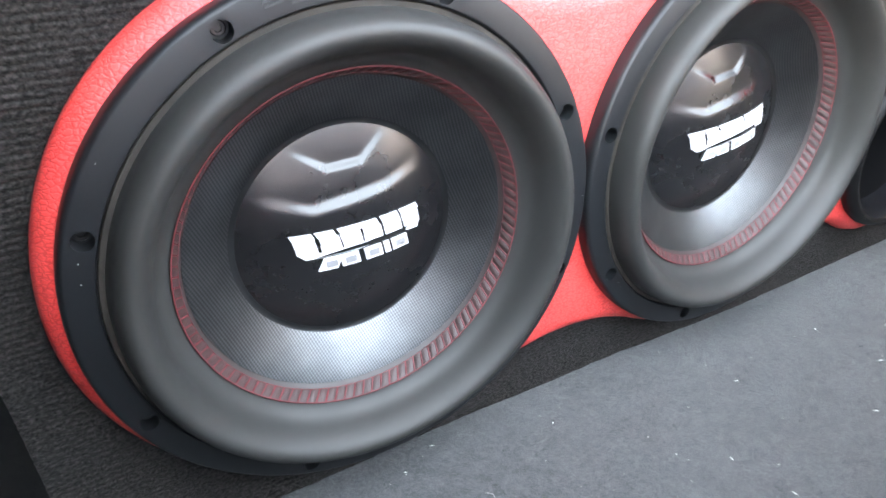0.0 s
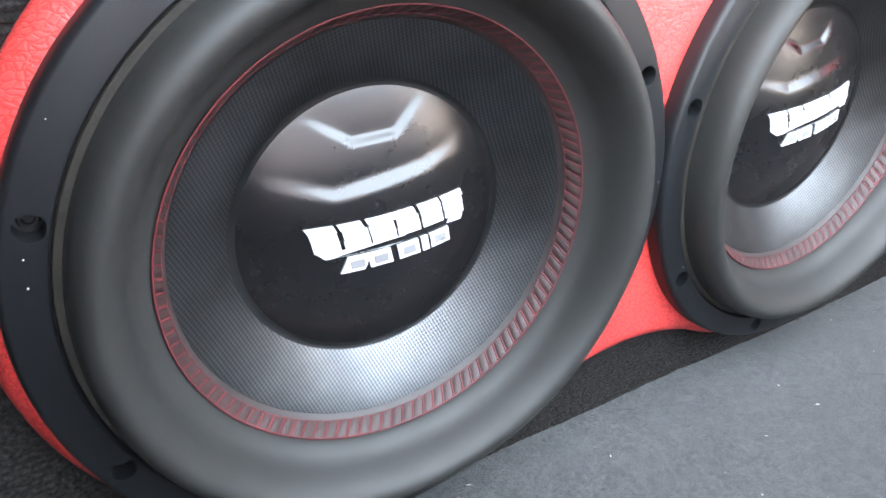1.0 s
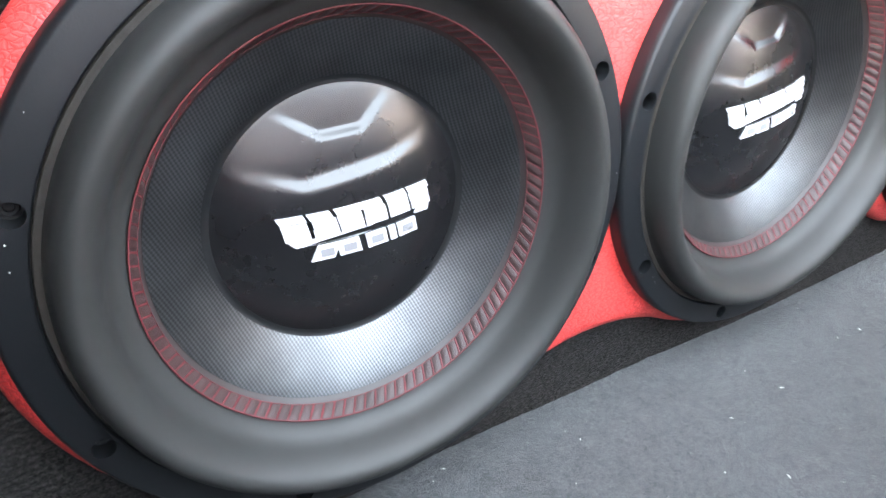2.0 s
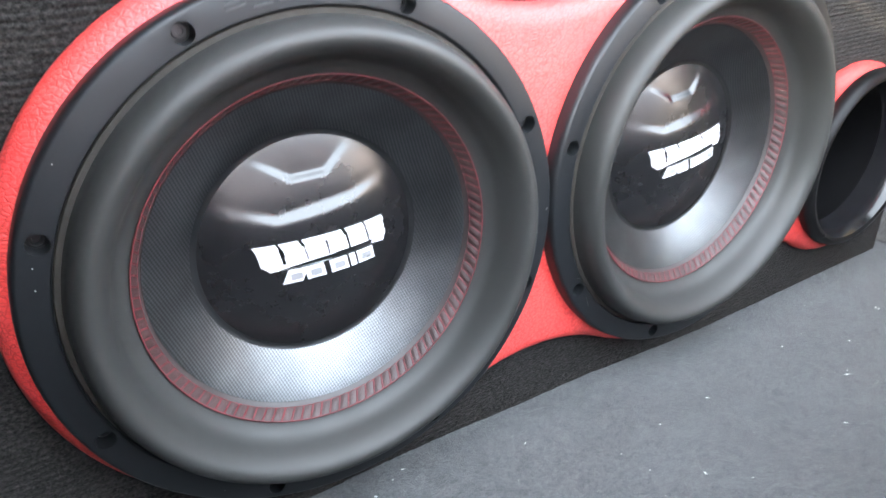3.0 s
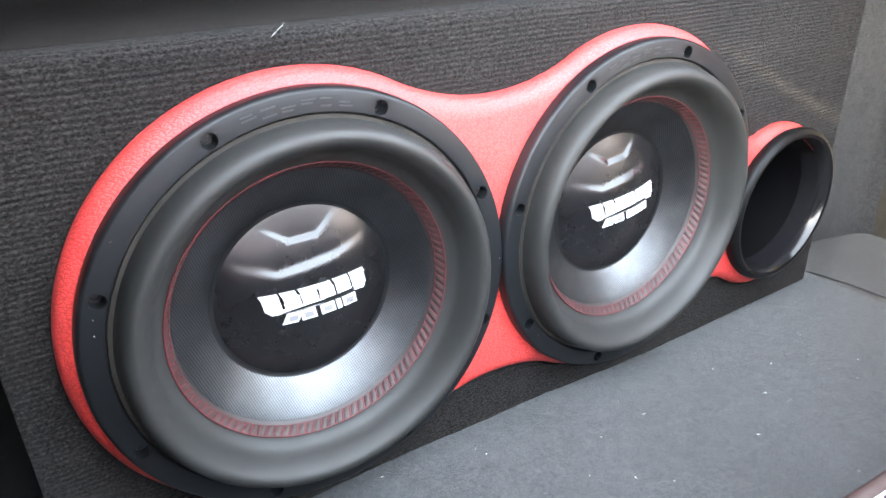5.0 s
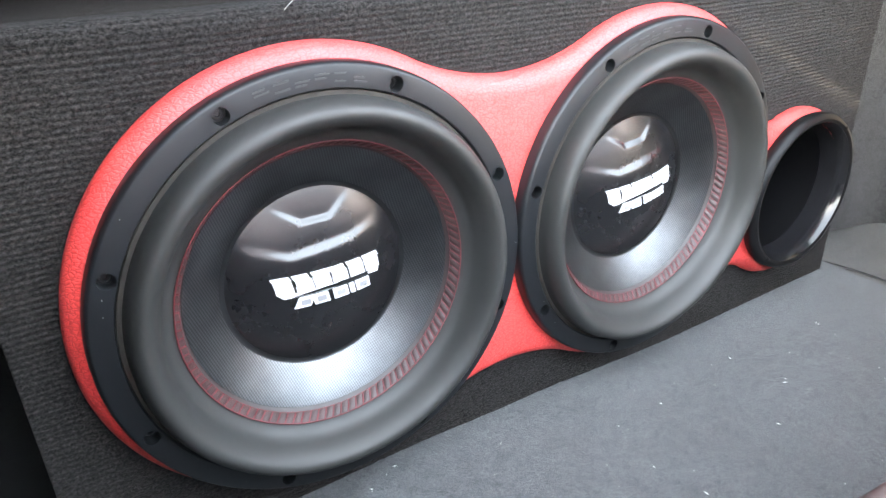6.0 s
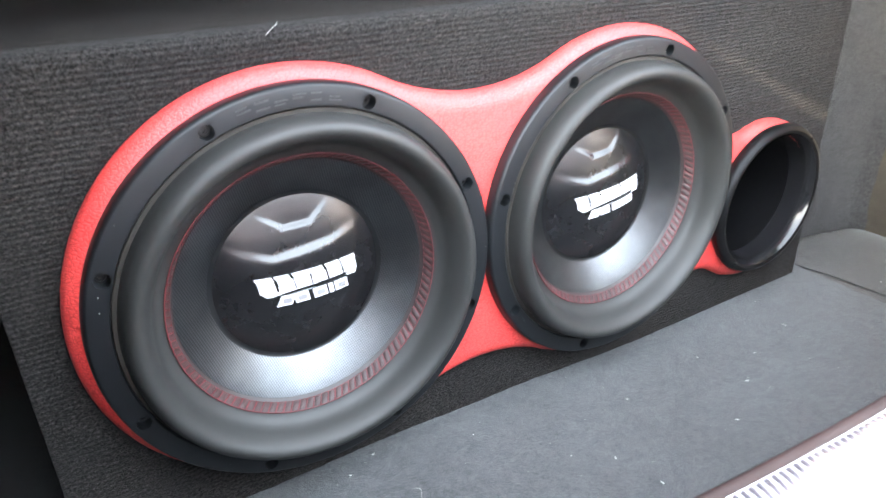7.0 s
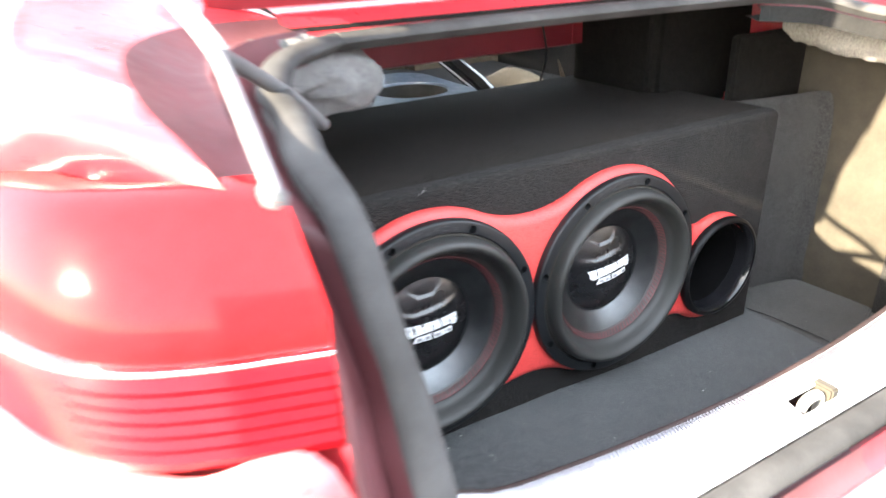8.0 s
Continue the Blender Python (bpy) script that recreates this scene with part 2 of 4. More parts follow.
M_INSUL = plain("grubby_pale_insulation", (0.40, 0.39, 0.36), 0.8, var=0.45, scale=160, bumps=0.6, bscale=350)
M_TAB = plain("tan_plastic_tab", (0.55, 0.45, 0.32), 0.5, var=0.12)
M_YELLOW = plain("yellow_label", (0.60, 0.42, 0.05), 0.5, var=0.1)
M_LINT = plain("white_lint", (0.75, 0.74, 0.70), 0.8, var=0.2)
M_ASPHALT = plain("street_concrete", (0.20, 0.19, 0.175), 0.9, var=0.25, scale=8, bumps=0.3, bscale=200)
M_GLASS, _, gb = mat_base("tinted_rear_window", 0.05, spec=0.5)
gb.inputs["Transmission Weight"].default_value = 1.0
gb.inputs["Base Color"].default_value = (0.55, 0.60, 0.62, 1)


# ---------------------------------------------------------------- mesh helpers
def smooth(me, angle=40):
    for p in me.polygons:
        p.use_smooth = True
    me.set_sharp_from_angle(angle=radians(angle))


def part(name, bm, material, parent=None, label="", angle=40):
    me = bpy.data.meshes.new(name)
    bmesh.ops.recalc_face_normals(bm, faces=bm.faces[:])
    bm.to_mesh(me)
    bm.free()
    smooth(me, angle)
    me.materials.append(material)
    ob = new(name, me)
    if parent is not None:
        ob.parent = parent
    if label:
        ob["label"] = label
    return ob


def thing(name, label, category, group="", kind="", place=None):
    ob = new(name)
    ob.empty_display_size = 0.05
    if place is not None:
        ob.matrix_world = place
    return tagged(ob, label, category, group, kind)


def lathe(profile, seg=128, close=False, bm=None, cx=0.0, cz=0.0):
    """Turns (radius, y) pairs round the y axis."""
    bm = bm or bmesh.new()
    rows = []
    for r, y in profile:
        rows.append([bm.verts.new((cx + r * math.cos(2 * math.pi * k / seg), y, cz + r * math.sin(2 * math.pi * k / seg))) for k in range(seg)])
    pairs = list(zip(rows, rows[1:])) + ([(rows[-1], rows[0])] if close else [])
    for a, b in pairs:
        for k in range(seg):
            bm.faces.new((a[k], a[(k + 1) % seg], b[(k + 1) % seg], b[k]))
    return bm


def loft(rows, bm=None, closed=False):
    bm = bm or bmesh.new()
    vs = [[bm.verts.new(p) for p in row] for row in rows]
    for a, b in zip(vs, vs[1:]):
        n = len(a)
        for k in range(n if closed else n - 1):
            bm.faces.new((a[k], a[(k + 1) % n], b[(k + 1) % n], b[k]))
    return bm


def spline(points, n):
    """A smooth curve through the points, resampled to n places."""
    pts = [Vector(p) for p in points]
    out = []
    for i in range(n):
        f = i / (n - 1) * (len(pts) - 1)
        k = min(int(f), len(pts) - 2)
        u = f - k
        p0, p1, p2, p3 = pts[max(k - 1, 0)], pts[k], pts[k + 1], pts[min(k + 2, len(pts) - 1)]
        out.append(0.5 * ((2 * p1) + (p2 - p0) * u + (2 * p0 - 5 * p1 + 4 * p2 - p3) * u * u + (3 * p1 - p0 - 3 * p2 + p3) * u ** 3))
    return out


def sweep(path, section, bm=None, caps=True):
    """A closed section of (side, up) pairs carried along a path."""
    bm = bm or bmesh.new()
    rows, side_before = [], None
    for i, p in enumerate(path):
        t = (path[min(i + 1, len(path) - 1)] - path[max(i - 1, 0)]).normalized()
        side = t.cross(Vector((0, 0, 1)))
        if side.length < 0.2:
            side = side_before if side_before is not None else Vector((1, 0, 0))
        side = side.normalized()
        if side_before is not None and side.dot(side_before) < 0:
            side = -side
        side_before = side
        up = side.cross(t).normalized()
        rows.append([p + side * a + up * b for a, b in section])
    loft(rows, bm, True)
    if caps:
        bm.verts.ensure_lookup_table()
        n, m = len(section), len(bm.verts)
        bm.faces.new([bm.verts[m - len(rows) * n + k] for k in range(n)])
        bm.faces.new([bm.verts[m - n + k] for k in range(n)])
    return bm


def round_section(r, n=10, flat=1.0):
    return [(r * math.cos(2 * math.pi * k / n), r * flat * math.sin(2 * math.pi * k / n)) for k in range(n)]


def slab(x0, x1, y0, y1, z0, z1, bevel=0.003, seg=2, bm=None):
    own = bmesh.new()
    bmesh.ops.create_cube(own, size=1.0)
    for v in own.verts:
        v.co = Vector(((x0 + x1) / 2 + v.co.x * (x1 - x0), (y0 + y1) / 2 + v.co.y * (y1 - y0), (z0 + z1) / 2 + v.co.z * (z1 - z0)))
    if bevel:
        bmesh.ops.bevel(own, geom=own.edges[:], offset=bevel, segments=seg, affect="EDGES")
    if bm is None:
        return own
    me = bpy.data.meshes.new("joined")
    own.to_mesh(me)
    own.free()
    bm.from_mesh(me)
    bpy.data.meshes.remove(me)
    return bm


def ring_loop(bm, pts):
    vs = [bm.verts.new(p) for p in pts]
    return [bm.edges.new((vs[k], vs[(k + 1) % len(vs)])) for k in range(len(vs))], vs


def circle(cx, cz, r, y, n):
    return [(cx + r * math.cos(2 * math.pi * k / n), y, cz + r * math.sin(2 * math.pi * k / n)) for k in range(n)]


# ---------------------------------------------------------------- setting
FLOOR_Z, STREET_Z = -0.1895, -0.70
bm = bmesh.new()
bmesh.ops.create_grid(bm, x_segments=40, y_segments=40, size=1500)
for v in bm.verts:
    v.co.z = STREET_Z
tagged(part("ground", bm, M_ASPHALT), "grey concrete street under the parked car", "street", kind="structure")

# an unseen plain wall, added round the back of the car to cut low sky light
M_WALL = plain("pinkish_grey_plaster", (0.47, 0.425, 0.44), 0.9, var=0.12, scale=10, bumps=0.4, bscale=120)
wall_line = [Vector((-1.4, -2.5, 0)), Vector((0.72, -2.7, 0)), Vector((1.9, -2.5, 0)), Vector((2.5, -1.2, 0)), Vector((2.5, 0.6, 0))]
bm = loft([[p + Vector((0, 0, STREET_Z + (h - STREET_Z) * j / 4)) for p, h in zip(wall_line, (1.55, 1.05, 0.85, 0.75, 0.75))] for j in range(5)])
bmesh.ops.solidify(bm, geom=bm.faces[:], thickness=0.12)
tagged(part("added_wall", bm, M_WALL), "unseen pinkish grey wall added behind the car to limit low sky light", "wall", kind="structure")

# boot floor: a grey felt mat with a slightly uneven pile, and the browner strip beside it
def mat_z(x):
    """The mat sags a little towards the port's end of the box."""
    u = min(1.0, max(0.0, (x - 0.10) / 0.35))
    return FLOOR_Z - 0.0125 * u * u * (3 - 2 * u)


bm = bmesh.new()
bmesh.ops.create_grid(bm, x_segments=130, y_segments=60, size=0.5)
for v in bm.verts:
    x, y = -0.206 + (v.co.x + 0.5) * 0.926, -0.325 + (v.co.y + 0.5) * 0.72
    v.co = (x, y, mat_z(x) + 0.0016 * noise.noise((x * 9, y * 9, 0)) + 0.0006 * noise.noise((x * 50, y * 50, 3)))
for e in [e for e in bm.edges if e.is_boundary]:
    for v in e.verts:
        v.co.z -= 0.004
tagged(part("floor", bm, M_FLOOR), "grey felt boot mat scattered with white lint", "boot mat", kind="structure")
tagged(part("floor_left", slab(-0.34, -0.19, -0.33, 0.62, FLOOR_Z - 0.02, FLOOR_Z - 0.006, 0.002), M_BLACKFELT), "black felt in the gap beside the box", "boot floor", kind="structure")
bm = bmesh.new()
bmesh.ops.create_grid(bm, x_segments=30, y_segments=60, size=0.5)
for v in bm.verts:
    x, y = 0.690 + (v.co.x + 0.5) * 0.235, -0.325 + (v.co.y + 0.5) * 0.42
    v.co = (x, y, FLOOR_Z - 0.0165 + 0.002 * noise.noise((x * 12, y * 12, 5)) + 0.004 * max(0.0, (x - 0.80) / 0.1))
tagged(part("floor_side", bm, M_SIDEFLOOR), "browner felt strip of boot floor beside the mat", "boot floor", kind="structure")

bm = sweep(spline([(0.711, 0.060, FLOOR_Z - 0.0125 - 0.001), (0.722, 0.0, FLOOR_Z - 0.0125 + 0.0005), (0.727, -0.05, FLOOR_Z - 0.0125 + 0.0005), (0.731, -0.10, FLOOR_Z - 0.0125), (0.729, -0.17, FLOOR_Z - 0.0125 - 0.001), (0.728, -0.30, FLOOR_Z - 0.0125 - 0.001)], 40), [(0.0016, 0.0), (0.0, 0.0012), (-0.0016, 0.0), (0.0, -0.0012)])
tagged(part("floor_seam", bm, M_BLACKPLASTIC), "thin black seam along the mat's edge", "seam", kind="structure")

# ---------------------------------------------------------------- speaker box
A_C, B_C, P_C = (0.0, 0.0), (0.3185, -0.004), (0.5595, -0.055)
A_TURN, B_TURN = 1.0, 7.0
BX0, BX1, BZ1, BY0, BY1 = -0.200, 0.690, 0.190, 0.030, 0.486
HOLE = 0.1395
PORT_R = 0.074

box = thing("speaker_box", "black ribbed-carpet subwoofer box on the boot floor", "speaker box", place=Matrix.Translation((0.245, 0.03, FLOOR_Z)))
inv = box.matrix_world.inverted()


def boxed(name, bm, material, parent=box, label="", angle=40):
    """A part built at its place in the world, hung under a thing that stands elsewhere."""
    top = parent
    while top.parent is not None:
        top = top.parent
    bmesh.ops.transform(bm, matrix=top.matrix_world.inverted(), verts=bm.verts[:])
    return part(name, bm, material, parent, label, angle)


def rounded_rect(x0, x1, z0, z1, r, y, n=6):
    out = []
    for cx, cz, a0 in ((x1 - r, z1 - r, 0), (x0 + r, z1 - r, 90), (x0 + r, z0 + r, 180), (x1 - r, z0 + r, 270)):
        for k in range(n + 1):
            a = radians(a0 + 90 * k / n)
            out.append((cx + r * math.cos(a), y, cz + r * math.sin(a)))
    return out


bm = bmesh.new()
front, fv = ring_loop(bm, rounded_rect(BX0 + 0.005, BX1 - 0.005, FLOOR_Z - 0.007, BZ1 - 0.005, 0.006, BY0))
edges = front[:]
for (cx, cz), r in ((A_C, HOLE), (B_C, HOLE), (P_C, PORT_R + 0.006)):
    e, vs = ring_loop(bm, circle(cx, cz, r, BY0, 72))
    edges += e
    wall = [bm.verts.new((v.co.x, BY0 + 0.022, v.co.z)) for v in vs]
    for k in range(72):
        bm.faces.new((vs[k], vs[(k + 1) % 72], wall[(k + 1) % 72], wall[k]))
bmesh.ops.triangle_fill(bm, use_beauty=True, edges=edges)
last = fv
for grow, y in ((0.0022, BY0 + 0.0030), (0.0040, BY0 + 0.0068), (0.005, BY0 + 0.011), (0.005, BY1 - 0.006), (0.0, BY1)):
    pts = rounded_rect(BX0 + 0.005 - grow, BX1 - 0.005 + grow, FLOOR_Z - 0.007 - grow, BZ1 - 0.005 + grow, 0.006 + grow, y)
    if y > 0.3:
        pts = [(a, b, c - 0.002 if c > 0.1 else c) for a, b, c in pts]
    row = [bm.verts.new(p) for p in pts]
    for k in range(len(row)):
        bm.faces.new((last[k], last[(k + 1) % len(row)], row[(k + 1) % len(row)], row[k]))
    last = row
bm.faces.new(last)
boxed("cabinet", bm, M_RIB, label="black ribbed carpet covering")
# the carpet's ragged ribs, lying on the front board round the three openings and rolling over the top edge
RIB, ROLL = 0.0039, 0.010
nx, per = 430, 5
face_h = BZ1 - ROLL - (FLOOR_Z - 0.012)
nz = int((face_h + ROLL * 1.57 + 0.020) / RIB * per)
holes = ((A_C, 0.150), (B_C, 0.150), (P_C, 0.084))
verts, faces = [], []
for j in range(nz + 1):
    s_ = RIB * j / per
    for i in range(nx + 1):
        x = BX0 + 0.0015 + (BX1 - BX0 - 0.003) * i / nx
        warp = s_ + 0.0010 * noise.noise((x * 14, s_ * 9, 1.0)) + 0.0016 * noise.noise((x * 3.1, s_ * 2, 7.0))
        f = abs(math.sin(math.pi * warp / RIB))
        fade = min(1.0, max(0.25, (face_h + ROLL * 1.57 - s_) / 0.012))
        h = fade * (0.0013 * f ** 0.7 + 0.0009 * noise.noise((x * 420, s_ * 520, 4.0)) + 0.0005 * noise.noise((x * 90, s_ * 90, 9.0)))
        h = max(0.0001, h + 0.0004)
        if s_ <= face_h:
            verts.append((x, BY0 - 0.0002 - h, FLOOR_Z - 0.012 + s_))
        elif s_ <= face_h + ROLL * 1.57:
            a = (s_ - face_h) / ROLL
            verts.append((x, BY0 + ROLL - (ROLL + h) * math.cos(a), BZ1 - ROLL + (ROLL + h) * math.sin(a)))
        else:
            verts.append((x, BY0 + ROLL + s_ - face_h - ROLL * 1.57, BZ1 + h))
row_n = nx + 1
for j in range(nz):
    for i in range(nx):
        k = j * row_n + i
        c = [(verts[k][m] + verts[k + row_n + 1][m]) / 2 for m in (0, 2)]
        if all(math.hypot(c[0] - hc[0], c[1] - hc[1]) > hr for hc, hr in holes):
            faces.append((k, k + 1, k + row_n + 1, k + row_n))
me = bpy.data.meshes.new("carpet_ribs")
me.from_pydata([inv @ Vector(v) for v in verts], [], faces)
for p in me.polygons:
    p.use_smooth = True
me.materials.append(M_RIB)
ribs = new("carpet_ribs", me)
ribs.parent = box
ribs["label"] = "ragged horizontal carpet ribs"
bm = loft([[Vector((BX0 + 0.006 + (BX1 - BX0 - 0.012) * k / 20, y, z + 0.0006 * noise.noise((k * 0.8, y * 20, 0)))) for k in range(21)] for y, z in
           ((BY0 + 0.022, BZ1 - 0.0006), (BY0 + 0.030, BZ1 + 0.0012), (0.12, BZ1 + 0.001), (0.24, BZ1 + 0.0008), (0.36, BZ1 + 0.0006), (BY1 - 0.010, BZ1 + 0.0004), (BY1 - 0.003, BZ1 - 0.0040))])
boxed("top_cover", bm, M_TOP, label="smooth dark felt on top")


def fillet(c1, r1, c2, r2, rho, above):
    """Centre of the hollow arc of radius rho that touches both circles."""
    d = math.hypot(c2[0] - c1[0], c2[1] - c1[1])
    a1, a2 = r1 + rho, r2 + rho
    k = (a1 * a1 - a2 * a2 + d * d) / (2 * d)
    h = math.sqrt(max(a1 * a1 - k * k, 0))
    ux, uz = (c2[0] - c1[0]) / d, (c2[1] - c1[1]) / d
    s = 1 if above else -1
    return (c1[0] + ux * k - uz * h * s, c1[1] + uz * k + ux * h * s)


def arc(c, r, a, b, step=0.0045):
    n = max(3, int(abs(b - a) * r / step))
    return [(c[0] + r * math.cos(a + (b - a) * k / n), c[1] + r * math.sin(a + (b - a) * k / n)) for k in range(n)]


def bearing(c, p):
    return math.atan2(p[1] - c[1], p[0] - c[0])


RA, RB, RP = 0.1675, 0.1665, 0.096
PP = (0.556, -0.060)
TA, BA = fillet(A_C, RA, B_C, RB, 0.185, True), fillet(A_C, RA, B_C, RB, 0.165, False)
TP, BP = fillet(B_C, RB, PP, RP, 0.035, True), fillet(B_C, RB, PP, RP, 0.075, False)
two = 2 * math.pi


def panel_outline():
    """Anticlockwise round the wavy red panel: three circles with hollow necks between them."""
    o = []
    o += arc(A_C, RA, bearing(A_C, TA), bearing(A_C, BA) + two)
    o += arc(BA, 0.165, bearing(BA, A_C), bearing(BA, B_C))
    o += arc(B_C, RB, bearing(B_C, BA), bearing(B_C, BP))
    o += arc(BP, 0.075, bearing(BP, B_C), bearing(BP, PP))
    o += arc(PP, RP, bearing(PP, BP), bearing(PP, TP))
    o += arc(TP, 0.035, bearing(TP, PP), bearing(TP, B_C))
    o += arc(B_C, RB, bearing(B_C, TP), bearing(B_C, TA))
    o += arc(TA, 0.185, bearing(TA, B_C), bearing(TA, A_C))
    return o


line = panel_outline()
N = len(line)
normal = []
for k in range(N):
    (xa, za), (xb, zb) = line[k - 1], line[(k + 1) % N]
    l = math.hypot(xb - xa, zb - za)
    normal.append(((zb - za) / l, -(xb - xa) / l))
PLATE_Y = 0.0115
bm = bmesh.new()
last = None
edges = []
for inset, y in ((-0.0, BY0 + 0.001), (-0.0012, 0.026), (-0.001, 0.022), (0.0012, 0.0175), (0.005, 0.0140), (0.0095, 0.0122), (0.0145, PLATE_Y)):
    row = [bm.verts.new((line[k][0] - normal[k][0] * inset, y, line[k][1] - normal[k][1] * inset)) for k in range(N)]
    if last:
        for k in range(N):
            bm.faces.new((last[k], last[(k + 1) % N], row[(k + 1) % N], row[k]))
    last = row
edges = [bm.edges.get((last[k], last[(k + 1) % N])) for k in range(N)]
for (cx, cz), r in ((A_C, HOLE + 0.002), (B_C, HOLE + 0.002), (P_C, PORT_R + 0.006)):
    e, vs = ring_loop(bm, circle(cx, cz, r, PLATE_Y, 96))
    edges += e
    back = [bm.verts.new((v.co.x, 0.0305, v.co.z)) for v in vs]
    for k in range(96):
        bm.faces.new((vs[k], vs[(k + 1) % 96], back[(k + 1) % 96], back[k]))
bmesh.ops.triangle_fill(bm, use_beauty=True, edges=edges)
boxed("trim_panel", bm, M_VINYL, label="wavy red leathercloth panel with padded edge", angle=50)

# flared port: rounded flange, bell mouth and tube
prof = [(0.0880, PLATE_Y), (0.0900, 0.007), (0.0895, 0.002), (0.0870, -0.0022), (0.0835, -0.0035), (0.0800, -0.0022), (0.0772, 0.003),
        (0.0755, 0.012), (0.0745, 0.03), (0.0738, 0.06), (0.0735, 0.30), (0.0, 0.301)]
port = boxed("port", lathe(prof[:6], 96, cx=P_C[0], cz=P_C[1]), M_SATIN, label="satin black flared bass port")
boxed("mouth", lathe(prof[5:9], 96, cx=P_C[0], cz=P_C[1]), M_PORT, port, "gloss black inner lip")
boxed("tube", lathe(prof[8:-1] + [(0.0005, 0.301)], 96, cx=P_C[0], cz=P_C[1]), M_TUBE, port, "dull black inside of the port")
for ang, r in ((-128, 0.0835), (52, 0.0835)):
    a = radians(ang)
    boxed("screw", lathe([(0.0022, -0.0034), (0.0021, -0.0046), (0.0012, -0.0052), (0.0002, -0.0053)], 12, cx=P_C[0] + r * math.cos(a), cz=P_C[1] + r * math.sin(a)), M_STEEL, port)

# ---------------------------------------------------------------- subwoofers
BOLT_R = 0.149
CAP_R, CAP_APEX, CAP_BOW = 0.0685, 0.0210, 0.1440
# two chevron steps pressed into the upper half of the cap: corner points, width and depth of the step
CHEVRONS = (((-0.072, 0.0450), (-0.0225, 0.0260), (0.0245, 0.0290), (0.072, 0.0400), 0.0080, 0.0034),
            ((-0.046, 0.0730), (-0.0090, 0.0468), (0.0125, 0.0465), (0.046, 0.0730), 0.0052, 0.0050))


def cap_y(x, z):
    """Depth of the dust cap: a shallow dome whose upper half steps back twice along the chevrons."""
    r2 = x * x + z * z
    y = CAP_APEX + r2 / (2 * CAP_BOW)
    ease = min(1.0, max(0.0, (math.sqrt(r2) - 0.020) / (CAP_R - 0.020)))
    for a, b, c, d, width, depth in CHEVRONS:
        (xa, za), (xb, zb) = (a, b) if x < b[0] else (b, c) if x < c[0] else (c, d)
        slope = (zb - za) / (xb - xa)
        u = ((z - za - slope * (x - xa)) / math.sqrt(1 + slope * slope) + width / 2) / width
        u = min(1.0, max(0.0, u))
        y += depth * u * u * (3 - 2 * u) * (1 - ease)
    return y


def badge_piece(cap, poly, thick=0.0011, material=None):
    """A flat chip laid on the dome, with upright sides."""
    bm = bmesh.new()
    lean = Matrix.Rotation(radians(-1.5), 2)
    poly = [lean @ Vector(p) for p in poly]
    top = [bm.verts.new((x, cap_y(x, z) - thick, z)) for x, z in poly]
    low = [bm.verts.new((x, cap_y(x, z) + 0.0004, z)) for x, z in poly]
    bm.faces.new(top)
    for k in range(len(poly)):
        bm.faces.new((top[k], top[(k + 1) % len(poly)], low[(k + 1) % len(poly)], low[k]))
    return part("badge_chip", bm, material or M_LOGO, cap, "silver angular badge chip" if material is None else "grey inset of a badge chip", angle=20)


